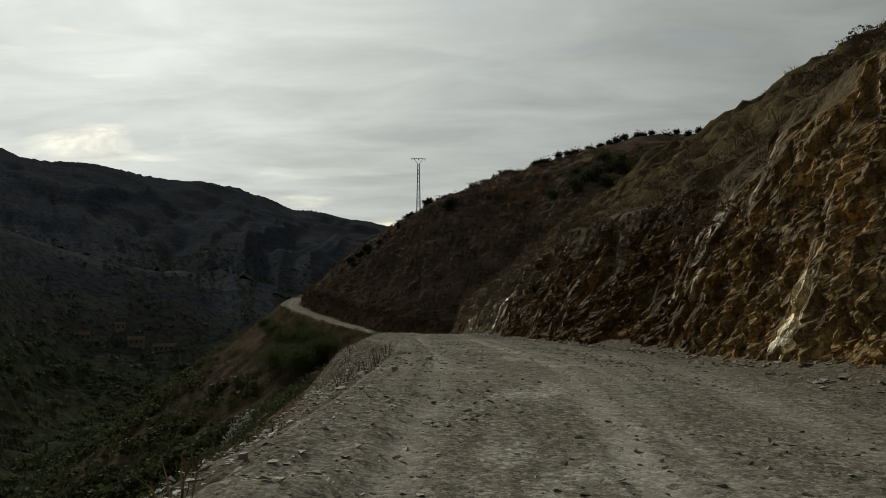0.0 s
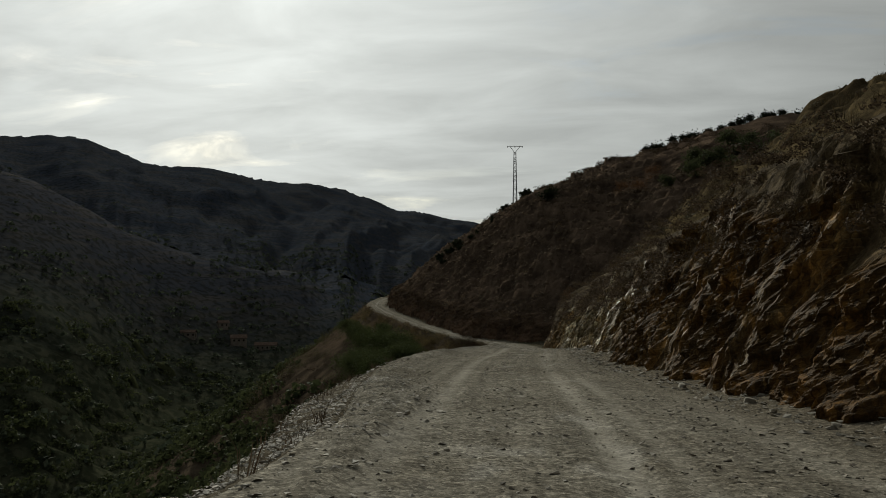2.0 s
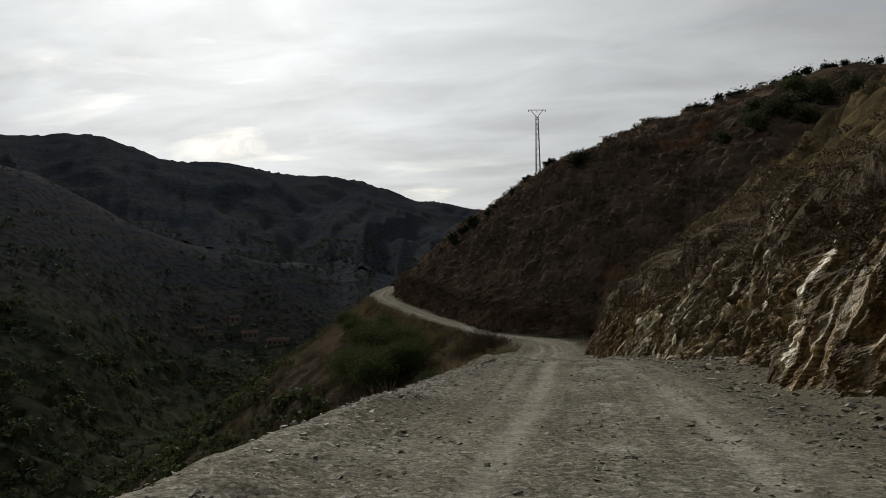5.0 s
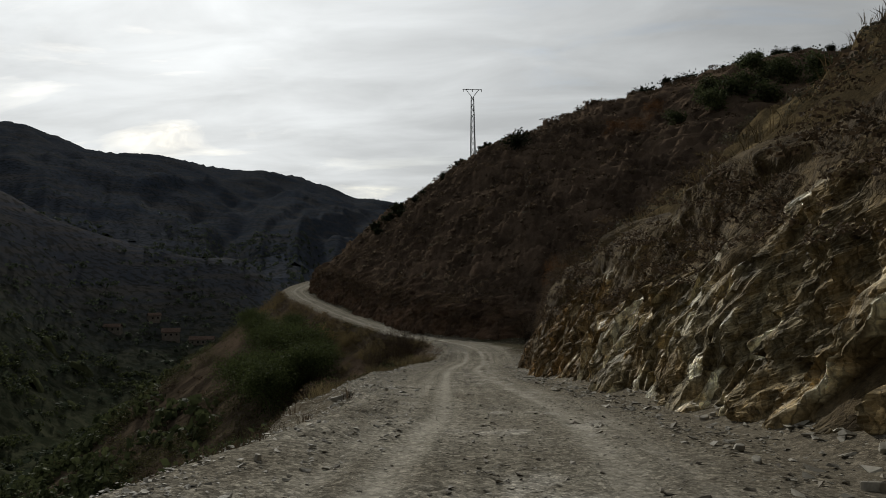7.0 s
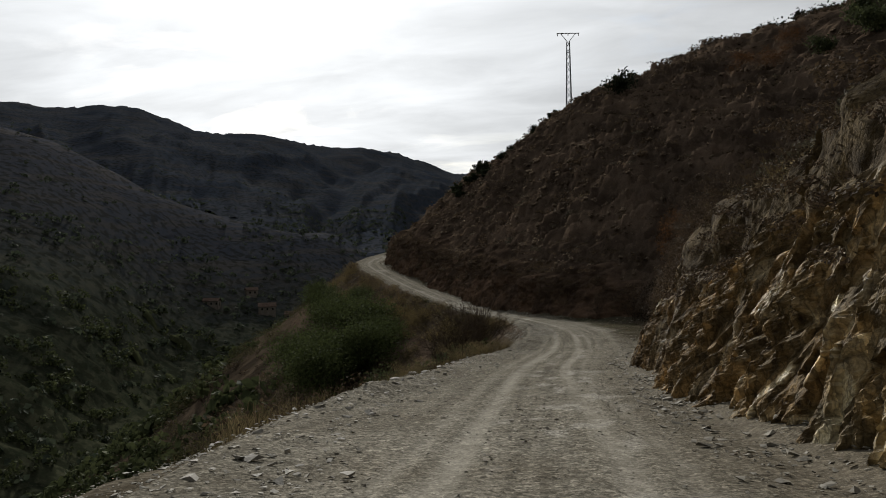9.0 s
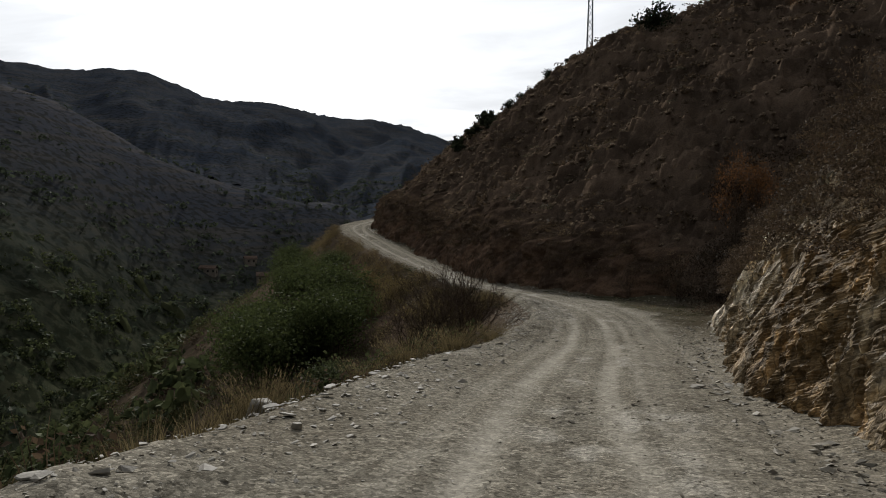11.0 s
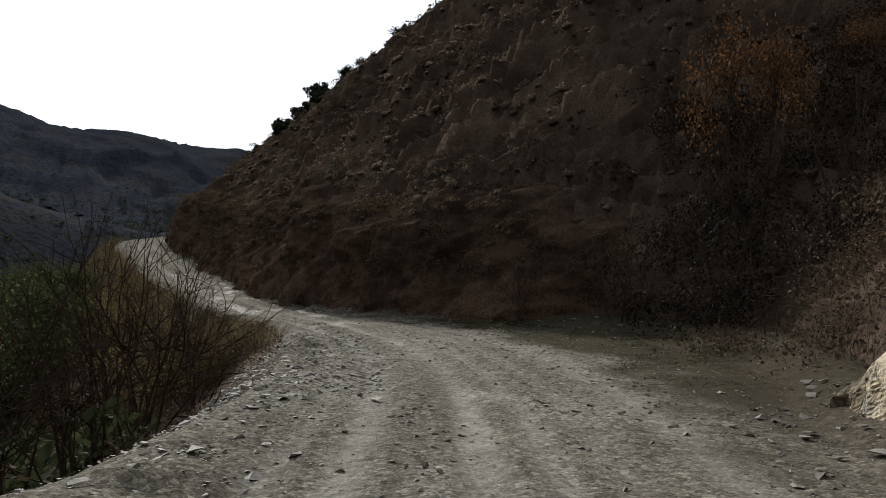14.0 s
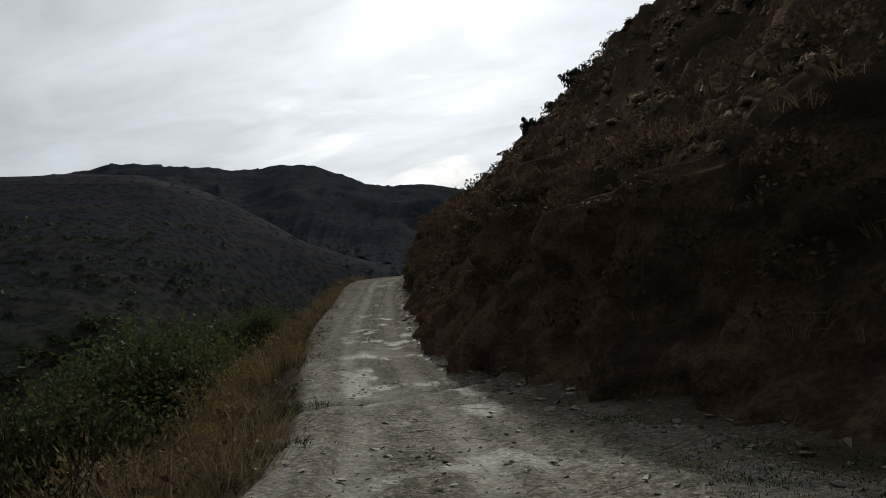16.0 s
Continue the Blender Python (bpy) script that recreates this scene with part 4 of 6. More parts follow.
def hump():
    """A lumpy, slightly flattened ball of unit radius."""
    rings, n = 5, 7
    a, e = np.meshgrid(np.arange(n) * 2 * math.pi / n, np.linspace(-1.2, 1.45, rings))
    k = 1 + rng.uniform(-0.34, 0.3, a.shape)
    v = np.stack([np.cos(a) * np.cos(e) * k, np.sin(a) * np.cos(e) * k, 0.6 * np.sin(e) * k], -1).reshape(-1, 3)
    i, j = np.meshgrid(np.arange(n), np.arange(rings - 1))
    p, q = i + j * n, (i + 1) % n + j * n
    top = (rings - 1) * n
    f = np.concatenate([np.stack([p, q, p + n], -1).reshape(-1, 3), np.stack([q, q + n, p + n], -1).reshape(-1, 3), [(top, top + t_, top + t_ + 1) for t_ in range(1, n - 1)]])
    return v, f


def merge(*shapes):
    vs, fs, k = [], [], 0
    for v, f in shapes:
        vs.append(v)
        fs.append(np.asarray(f) + k)
        k += len(v)
    return np.concatenate(vs), np.concatenate(fs)


def chip(flat=0.5, cuts=9):
    """An angular stone of unit size, from a hull of a few points."""
    bm = bmesh.new()
    p = rng.uniform(-1, 1, (cuts, 3))
    p /= np.max(np.abs(p), axis=1)[:, None] * rng.uniform(0.9, 1.2, (cuts, 1))
    for q in p * [0.55, 0.38, 0.5 * flat]:
        bm.verts.new(q)
    res = bmesh.ops.convex_hull(bm, input=bm.verts)
    bmesh.ops.delete(bm, geom=[g for g in res["geom_interior"] if isinstance(g, bmesh.types.BMVert)], context="VERTS")
    bmesh.ops.triangulate(bm, faces=bm.faces)
    bm.verts.index_update()
    v = np.array([q.co[:] for q in bm.verts])
    f = np.array([[q.index for q in g.verts] for g in bm.faces])
    bm.free()
    return v, f


def scatter(name, shapes, x, y, z, size, mat, label, category, tall=1.0, tilt=0.12, flat=True, on_slope=0.0):
    """Many small shapes joined into one object of stuff."""
    which = rng.integers(0, len(shapes), len(x))
    vs, fs, base = [], [], 0
    ang = rng.uniform(0, 6.283, len(x))
    tip = rng.normal(size=(len(x), 2)) * tilt
    for w, (v, f) in enumerate(shapes):
        k = np.nonzero(which == w)[0]
        if not len(k):
            continue
        c, s_ = np.cos(ang[k])[:, None], np.sin(ang[k])[:, None]
        sz = (size[k] if np.ndim(size) else np.full(len(k), size))[:, None]
        px, py, pz = v[:, 0] * sz, v[:, 1] * sz, v[:, 2] * sz * tall
        qx, qy = px * c - py * s_ + pz * tip[k, :1], px * s_ + py * c + pz * tip[k, 1:]
        if on_slope:
            east, north = ((gz(x[k] + a_, y[k] + b_) - gz(x[k] - a_, y[k] - b_))[:, None] for a_, b_ in ((0.5, 0), (0, 0.5)))
            pz = pz + on_slope * (np.clip(east, -1.5, 1.5) * qx + np.clip(north, -1.5, 1.5) * qy)
        vs.append(np.stack([qx + x[k][:, None], qy + y[k][:, None], pz + z[k][:, None]], -1).reshape(-1, 3))
        fs.append((f[None] + (np.arange(len(k)) * len(v))[:, None, None] + base).reshape(-1, 3))
        base += len(k) * len(v)
    ob = mesh_object(name, np.concatenate(vs), np.concatenate(fs), mat, flat=flat)
    return tagged(ob, label, category, kind="stuff")


def beside(n, y0, y1, o0, o1, side, power=1.0):
    """Random places beside the track: between y0 and y1 along it, o0 to o1 metres past its edge."""
    ks = np.nonzero((cy > y0) & (cy < y1))[0]
    k = rng.choice(ks, n)
    o = o0 + (o1 - o0) * rng.uniform(0, 1, n) ** power
    u = np.where(side > 0, right_w[k] + o, -left_w[k] - o)
    j = rng.uniform(-0.5, 0.5, n)
    return cx[k] + tx[k] * j + ty[k] * u, cy[k] + ty[k] * j - tx[k] * u, o


def gz(x, y, sink=True):
    return ground_z(np.atleast_1d(np.asarray(x, dtype=float)), np.atleast_1d(np.asarray(y, dtype=float)), sink)[0]


def patchy(x, y, scale, keep, seed):
    return fbm(x / scale, y / scale, 3, seed) > keep


def beside_near(x, y, reach):
    idx, u = on_track(x, y)
    return u - right_w[idx] < reach


# ---- scrub and grass on the slopes ----
TUFTS = [blades(12, 0.55, 0.35, 0.7, 0.010) for _ in range(5)]
BUSHY_TUFTS = [blades(44, 0.75, 0.95, 0.95, 0.0055) for _ in range(4)]
TALL_TUFTS = [blades(34, 0.95, 0.45, 0.7, 0.0048, True) for _ in range(4)]
CUSHIONS = [dome(32, 0.22) for _ in range(6)]
FINE = [dome(110, 0.125, 0.62, 6) for _ in range(6)]


CLUMPS = [dome(44, 0.25, 0.9, 3) for _ in range(5)]
SPOTS = [dome(11, 0.54, 0.8, 3) for _ in range(6)]
LEAFY = [dome(120, 0.12, 0.9, 6) for _ in range(5)]
TWIGGY = [merge(dome(120, 0.06, 0.7, 6), blades(14, 0.9, 0.9, 0.9, 0.006)) for _ in range(5)]

x, y, o = beside(4600, -8, 93, 1.2, 34, 1, 1.5)
k = patchy(x, y, 2.5, -0.12, 101)
x, y = x[k], y[k]
scatter("dry_grass_tufts", TUFTS, x, y, gz(x, y) - 0.03, rng.uniform(0.5, 1.25, len(x)), DULL_STRAW, "straw-coloured dry grass tufts over the rock cut", "grass", 0.8)
x, y, o = beside(650, -8, 93, 0.9, 32, 1, 1.3)
k = patchy(x, y, 4.0, 0.02, 105)
x, y = x[k], y[k]
scatter("grey_scrub_cushions", FINE, x, y, gz(x, y) - 0.05, rng.uniform(0.25, 0.62, len(x)), GREY_SCRUB, "low grey-brown scrub cushions on the dry slope", "scrub", 0.9)
x, y, o = beside(260, -8, 93, 1.2, 26, 1, 1.2)
k = patchy(x, y, 5.0, 0.06, 108)
x, y = x[k], y[k]
scatter("dark_scrub_cushions", CUSHIONS, x, y, gz(x, y) - 0.08, rng.uniform(0.35, 0.85, len(x)), SCRUB, "dark brown scrub cushions on the dry slope", "scrub", 0.9)

x, y, o = beside(4200, 97, 178, 2.2, 62, 1, 1.35)
k = patchy(x, y, 3.0, -0.14, 111)
x, y = x[k], y[k]
k = beside_near(x, y, 13.0) & (rng.uniform(0, 1, len(x)) < 0.55)
scatter("hillside_near_scrub", FINE, x[k], y[k], gz(x[k], y[k]) + 0.04, rng.uniform(0.2, 0.62, k.sum()), SCRUB, "brown heathy scrub tussocks low on the hill", "scrub", 0.8)
x, y = x[~k], y[~k]
scatter("hillside_scrub", CUSHIONS, x, y, gz(x, y) + 0.04, rng.uniform(0.22, 0.75, len(x)), SCRUB, "dark brown heathy scrub covering the shaded hill", "scrub", 0.8)
x, y, o = beside(5600, 97, 178, 1.4, 55, 1, 1.7)
k = patchy(x, y, 2.5, -0.1, 115)
x, y = x[k], y[k]
k = beside_near(x, y, 6.0)
scatter("hillside_low_grass", [blades(26, 0.42, 0.9, 1.2, 0.0045) for _ in range(4)], x[k], y[k], gz(x[k], y[k]) + 0.02, rng.uniform(0.3, 0.75, k.sum()), RUSSET, "low russet withered grass over the earth bank", "grass", 0.7)
x, y = x[~k], y[~k]
scatter("hillside_grass", [blades(12, 0.48, 0.5, 1.0, 0.006) for _ in range(5)], x, y, gz(x, y) + 0.05, rng.uniform(0.3, 0.75, len(x)), RUSSET, "russet withered grass on the shaded hill", "grass", 0.7)
HUMPS = [hump() for _ in range(6)]
SPRIGS = [merge(dome(22, 0.30, 0.9, 5, 0.25), blades(8, 1.15, 1.6, 0.7, 0.02)) for _ in range(6)]
x, y, o = beside(9000, 99, 172, 0.9, 40, 1, 1.4)
k = patchy(x, y, 2.0, -0.16, 117)
x, y = x[k], y[k]
o = on_track(x, y)[1] - right_w[on_track(x, y)[0]]
k = (o < 13) | (rng.uniform(0, 1, len(x)) < 0.45)
x, y, o = x[k], y[k], o[k]
size = 0.09 * 3.2 ** (rng.uniform(0, 1, len(x)) ** 1.3) * (0.75 + 0.25 * smooth(4.0, 12.0, o))
z = gz(x, y) + 0.02 * size
scatter("hillside_hummocks", HUMPS, x, y, z, size, HUMMOCK, "small earthy hummocks all over the shaded hill", "hummock", 0.8, 0.1, False, 0.3)
scatter("hillside_heath", SPRIGS, x, y, z + 0.02, size, LIT_HEATH, "small pinkish-brown heath and grass on the hummocks", "heath", 0.8, 0.1, True, 0.3)
x, y, o = beside(6500, 106, 160, 3.0, 30, 1, 1.0)
k = patchy(x, y, 2.6, 0.03, 119) & (x < 0.3 * (y - 120))
x, y = x[k], y[k]
k = ~beside_near(x, y, 7.0)
x, y = x[k], y[k]
scatter("hillside_pale_grass", [blades(14, 0.5, 0.5, 0.9, 0.007) for _ in range(4)], x, y, gz(x, y) + 0.02, rng.uniform(0.25, 0.6, len(x)), STRAW, "pale dry grass on the ledges of the sunny side of the hill", "grass", 0.7)
x, y, o = beside(560, 103, 148, 0.6, 5.0, 1, 1.0)
k = patchy(x, y, 1.4, -0.05, 149)
x, y = x[k], y[k]
scatter("bank_brush", TWIGGY, x, y, gz(x, y) - 0.05, rng.uniform(0.2, 0.55, len(x)), SCRUB, "brown twiggy brush along the top of the earth bank", "scrub", 0.8)
x, y, o = beside(700, 97, 178, 2.5, 55, 1, 1.3)
k = patchy(x, y, 3.5, 0.05, 118)
x, y = x[k], y[k]
scatter("hillside_grey_scrub", FINE, x, y, gz(x, y) - 0.08, rng.uniform(0.25, 0.6, len(x)), GREY_SCRUB, "grey-brown scrub cushions on the shaded hill", "scrub", 0.8)

x, y, o = beside(4200, -6, 160, 2.6, 80, -1, 1.25)
k = patchy(x, y, 7.0, -0.10, 121) & ((y < 95) | (o > 5))
x, y, o = x[k], y[k], o[k]
near_ = o < 20
size = rng.uniform(0.45, 1.15, len(x)) * (0.6 + np.minimum(o, 20) / 16)
z = gz(x, y) - 0.15
k = near_ & (y > 97)
scatter("slope_verge_bushes", [dome(220, 0.062, 0.9, 8) for _ in range(4)], x[k], y[k], z[k], size[k], VERGE_OLIVE, "yellowish olive bushes below the outer verge", "bush", 0.9)
k = near_ & (y <= 97)
scatter("slope_near_bushes", LEAFY, x[k], y[k], z[k], size[k], OLIVE, "rounded olive green bushes on the slope just below the track", "bush", 1.0)
scatter("slope_bushes", CLUMPS, x[~near_], y[~near_], z[~near_], size[~near_], OLIVE, "olive green bushes covering the slope below the track", "bush", 1.0)
x, y, o = beside(230, 62, 104, 2.6, 22, -1, 1.0)
scatter("lower_slope_bushes", LEAFY, x, y, gz(x, y) - 0.1, rng.uniform(0.6, 1.5, len(x)), OLIVE, "rounded olive bushes crowding the steep slope below the bend", "bush", 1.0)
x, y, o = beside(420, 34, 100, 2.2, 18, -1, 1.0)
scatter("slope_grey_scrub", FINE, x, y, gz(x, y) - 0.08, rng.uniform(0.35, 1.0, len(x)), GREY_SCRUB, "grey-green scrub cushions on the slope below the track", "scrub", 0.9)
x, y, o = beside(2700, -6, 160, 1.6, 50, -1, 1.3)
k = patchy(x, y, 5.0, -0.1, 125)
x, y, o = x[k], y[k], o[k]
near_ = o < 9
size = rng.uniform(0.25, 0.75, len(x)) * np.clip(0.5 + o / 10, 0.5, 1.2)
z = gz(x, y) - 0.08
scatter("slope_near_scrub", TWIGGY, x[near_], y[near_], z[near_], size[near_], SCRUB, "brown twiggy scrub just below the edge of the track", "scrub", 0.9)
scatter("slope_brown_scrub", CUSHIONS, x[~near_], y[~near_], z[~near_], size[~near_], SCRUB, "brown leafless scrub on the slope below the track", "scrub", 0.9)

n = 14000
x, y = -30 - 490 * rng.uniform(0, 1, n) ** 1.5, 700 * rng.uniform(0, 1, n) ** 1.2
k = (x < -60 - 0.05 * y) & patchy(x, y, 45, -0.25, 131) & (gz(x, y) < 30)
x, y = x[k], y[k]
scatter("valley_trees", SPOTS, x, y, gz(x, y) - 0.3, rng.uniform(0.8, 2.2, len(x)), VALLEY_LEAF, "dark evergreen trees scattered over the valley floor", "tree", 1.1)
n = 5400
x, y = -22 - 150 * rng.uniform(0, 1, n) ** 1.2, 40 + 280 * rng.uniform(0, 1, n)
k = patchy(x, y, 14, -0.12, 133) & (on_track(x, y)[1] < -14)
x, y = x[k], y[k]
scatter("valley_bushes", [dome(36, 0.34, 0.85, 4) for _ in range(6)], x, y, gz(x, y) - 0.25, rng.uniform(0.7, 2.3, len(x)), OLIVE, "round olive bushes crowding the slope down to the valley", "bush", 1.0)
n = 8000
x, y = rng.uniform(-700, -60, n), rng.uniform(100, 800, n)
k = patchy(x, y, 60, 0.05, 135)
x, y = x[k], y[k]
scatter("valley_scrub", SPOTS, x, y, gz(x, y) - 0.3, rng.uniform(0.6, 1.7, len(x)), VALLEY_LEAF, "olive scrub dotted over the terraces across the valley", "scrub", 0.8)

# ---- verge grass ----
x, y, o = beside(1100, 103.5, 146, -0.1, 4.2, -1, 1.0)
k = patchy(x, y, 2.2, 0.0, 141)
x, y = x[k], y[k]
scatter("verge_grass", TALL_TUFTS, x, y, gz(x, y) - 0.05, 0.25 + 0.7 * rng.uniform(0, 1, len(x)) ** 2, RUSSET, "tall russet dry grass along the outer verge", "grass", tilt=0.3)
x, y, o = beside(1500, 102.5, 146, -0.35, 4.6, -1, 1.0)
k = patchy(x, y, 1.5, 0.03, 143)
x, y, o = x[k], y[k], o[k]
size = (0.3 + 1.0 * rng.uniform(0, 1, len(x)) ** 1.8) * smooth(-0.6, 0.6, o)
scatter("verge_straw", BUSHY_TUFTS, x, y, gz(x, y) - 0.05, size, VERGE_STRAW, "straw-yellow grass clumps along the outer verge", "grass", tilt=0.3)
TANGLES = [merge(dome(170, 0.05, 0.85, 8), blades(34, 1.1, 1.4, 0.8, 0.005, True)) for _ in range(5)]
x, y, o = beside(760, 104.0, 146, 0.0, 3.8, -1, 1.0)
k = patchy(x, y, 1.8, -0.06, 147)
x, y, o = x[k], y[k], o[k]
size = (0.28 + 0.7 * rng.uniform(0, 1, len(x)) ** 1.5) * smooth(-0.8, 0.7, o)
dull = rng.uniform(0, 1, len(x)) < 0.4
scatter("verge_scrub", TANGLES, x[~dull], y[~dull], gz(x[~dull], y[~dull]) - 0.05, size[~dull], VERGE_BUSH, "yellow-brown withered bushes on the outer verge", "scrub", 1.0)
scatter("verge_brush", TWIGGY, x[dull], y[dull], gz(x[dull], y[dull]) - 0.05, 1.2 * size[dull], SCRUB, "brown twiggy brush on the outer verge", "scrub", 1.0)
x, y, o = beside(210, 103.5, 121, 0.25, 2.4, -1, 1.0)
k = patchy(x, y, 1.6, -0.1, 157)
x, y, o = x[k], y[k], o[k]
size = (0.3 + 0.3 * o) * rng.uniform(0.5, 1.6, len(x))
k = rng.uniform(0, 1, len(x)) < 0.7
scatter("verge_thicket", TANGLES, x[k], y[k], gz(x[k], y[k]) - 0.05, size[k], VERGE_BUSH, "golden-brown tangles of dry weeds along the outer verge", "weeds", 1.0, 0.25)
scatter("verge_dark_thicket", TWIGGY, x[~k], y[~k], gz(x[~k], y[~k]) - 0.05, 1.1 * size[~k], SCRUB, "dark brown withered weeds along the outer verge", "weeds", 1.0, 0.25)
x, y, o = beside(170, 64, 102, 0.5, 4.5, -1, 1.0)
scatter("ledge_scrub", TWIGGY, x, y, gz(x, y) - 0.06, rng.uniform(0.35, 0.9, len(x)), SCRUB, "brown twiggy scrub below the edge of the track", "scrub", 0.9)
x, y, o = beside(420, 66, 88, 0.5, 3.8, -1, 1.0)
k = patchy(x, y, 2.2, 0.04, 145)
x, y = x[k], y[k]
scatter("ledge_grass", BUSHY_TUFTS, x, y, gz(x, y) - 0.05, rng.uniform(0.3, 0.85, len(x)), VERGE_STRAW, "tall straw-coloured grass below the edge of the track", "grass")
x, y, o = beside(160, 0, 62, -0.5, 1.5, -1, 1.0)
scatter("edge_weeds", TUFTS, x, y, gz(x, y) - 0.03, rng.uniform(0.3, 0.7, len(x)), SCRUB, "withered brown weeds on the stony edge", "weed")
x, y, o = beside(1700, 94.5, 106, -2.6, 0.4, 1, 0.8)
k = patchy(x, y, 1.6, -0.02, 151)
x, y = x[k], y[k]
scatter("gully_grass", [blades(14, 0.03, 0.4, 1.8, 0.004) for _ in range(3)], x, y, gz(x, y, False) + 0.02, rng.uniform(0.5, 1.2, len(x)), GRASS, "short green grass at the mouth of the gully", "grass")
x, y, o = beside(900, 101.5, 118, -0.45, 0.7, -1, 1.0)
k = patchy(x, y, 1.5, -0.02, 153)
x, y = x[k], y[k]
scatter("verge_green", [blades(16, 0.13, 0.4, 1.2, 0.005) for _ in range(3)], x, y, gz(x, y, False) + 0.01, rng.uniform(0.5, 1.2, len(x)), GRASS, "short green grass along the outer edge", "grass")
x, y, o = beside(140, 106, 146, -0.35, 0.25, 1, 1.0)
scatter("bank_foot_grass", TUFTS, x, y, gz(x, y, False), rng.uniform(0.4, 0.9, len(x)), RUSSET, "dry grass at the foot of the earth bank", "grass")

x, y, o = beside(260, 94, 107, -3.2, 1.0, 1, 0.9)
scatter("fallen_twigs", [(lambda v, f: (v[:, [2, 0, 1]], f))(*blades(3, 0.6, 0.6, 0.5, 0.006)) for _ in range(4)], x, y, gz(x, y, False) + 0.04, rng.uniform(0.3, 0.9, len(x)), STRAW,
        "pale dry twigs lying in the mouth of the gully", "twigs", 1.0, 0.05)

# ---- loose stone ----
rng = np.random.default_rng(11)
CHIPS = [chip(rng.uniform(0.22, 0.6), 6) for _ in range(9)]


def track_z(x, y):
    """The top of the track's rough surface."""
    idx, u = on_track(x, y)
    s = S[idx] + (x - cx[idx]) * tx[idx] + (y - cy[idx]) * ty[idx]
    i = np.clip(((s - TRACK["s0"]) / TRACK["ds"]).astype(int), 0, len(TRACK["wl"]) - 1)
    f = (u + TRACK["wl"][i]) / (TRACK["wl"][i] + TRACK["wr"][i])
    j = np.clip(np.round(f * (TRACK["z"].shape[1] - 1)).astype(int), 0, TRACK["z"].shape[1] - 1)
    return TRACK["z"][i, j]


def stones(name, n, y0, y1, o0, o1, side, lo, hi, label, mat=STONE, power=1.0):
    x, y, o = beside(n, y0, y1, o0, o1, side, power)
    size = lo * (hi / lo) ** (rng.uniform(0, 1, n) ** 1.8)
    idx, u = on_track(x, y)
    z = np.where((u < right_w[idx]) & (u > -left_w[idx]), track_z(x, y), gz(x, y) + 0.04)
    scatter(name, CHIPS, x, y, z + 0.1 * size, size, mat, label, "stones", 0.75, 0.3)


stones("track_gravel", 36000, -4, 116, -8.4, 0.0, 1, 0.014, 0.046, "small grey stones strewn over the dirt track")
ks = np.nonzero((cy > -4) & (cy < 130))[0]
n = 13000
k = rng.choice(ks, n)
u = rng.choice([-1.45, -0.1, 0.1, 1.15, 2.0, 2.2, 2.6], n) + rng.normal(0, 0.24, n)
j = rng.uniform(-0.3, 0.3, n)
x, y = cx[k] + tx[k] * j + ty[k] * u, cy[k] + ty[k] * j - tx[k] * u
kk = (u > -left_w[k]) & (u < right_w[k]) & patchy(x, y, 2.6, -0.12, 161)
x, y = x[kk], y[kk]
size = 0.022 * 4.2 ** (rng.uniform(0, 1, len(x)) ** 1.7)
scatter("track_clods", CHIPS, x, y, track_z(x, y) + 0.1 * size, size, CLOD, "loose brown stones between the wheel tracks", "stones", 0.8, 0.3)
stones("edge_rubble", 13000, -4, 100, -1.3, 2.4, -1, 0.022, 0.10, "broken grey schist rubble along the outer edge")
stones("shoulder_rubble", 3500, 2, 28, 0.0, 2.6, -1, 0.025, 0.13, "broken grey schist covering the fill below the track", CLOD, 0.8)
stones("edge_flakes", 420, 60, 96, -1.6, 0.5, -1, 0.05, 0.2, "flat pale schist flakes scattered along the edge", SLAB)
stones("edge_scree", 2600, 40, 49, -0.7, 0.9, -1, 0.02, 0.075, "small pale slaty scree spilling over the edge", SLAB)
stones("scree_patch", 1800, 20, 28, -0.7, 1.2, -1, 0.02, 0.075, "small pale slaty scree spilling over the edge", SLAB)
stones("foot_rubble", 6000, -4, 94, -1.5, 0.1, 1, 0.025, 0.18, "broken brown rubble at the foot of the rock cut", power=0.7)
stones("heap_rubble", 2600, 94.5, 101.5, -1.5, 0.9, -1, 0.02, 0.11, "broken grey rubble heaped on the outer edge")
stones("bend_stones", 1500, 98, 126, -5.6, -0.2, 1, 0.03, 0.10, "flat brown stones loose on the track round the bend", CLOD)
stones("bank_rubble", 2200, 100, 145, -0.9, 0.1, 1, 0.03, 0.2, "small rubble at the foot of the earth bank")
stones("far_edge_rubble", 1200, 103, 145, 0.3, 4.0, -1, 0.04, 0.16, "grey stones on the fill slope below the track")


# scrub that clings to the earth bank
ks = np.nonzero((cy > 100) & (cy < 146))[0]
k = rng.choice(ks, 420)
hh = rng.uniform(0.3, 1.1, 420) * bank_h[k]
u = right_w[k] + hh / steep[k] - 0.25
x, y = cx[k] + ty[k] * u + rng.normal(0, 0.3, 420) * tx[k], cy[k] - tx[k] * u + rng.normal(0, 0.3, 420) * ty[k]
scatter("bank_scrub", FINE, x, y, road_z[k] + hh - 0.1, rng.uniform(0.15, 0.5, 420), SCRUB, "brown scrub clinging to the earth bank", "scrub", 0.9, 0.3)
k = rng.choice(ks, 900)
hh = rng.uniform(0.3, 1.2, 900) * bank_h[k]
u = right_w[k] + hh / steep[k] - 0.2
x, y = cx[k] + ty[k] * u + rng.normal(0, 0.3, 900) * tx[k], cy[k] - tx[k] * u + rng.normal(0, 0.3, 900) * ty[k]
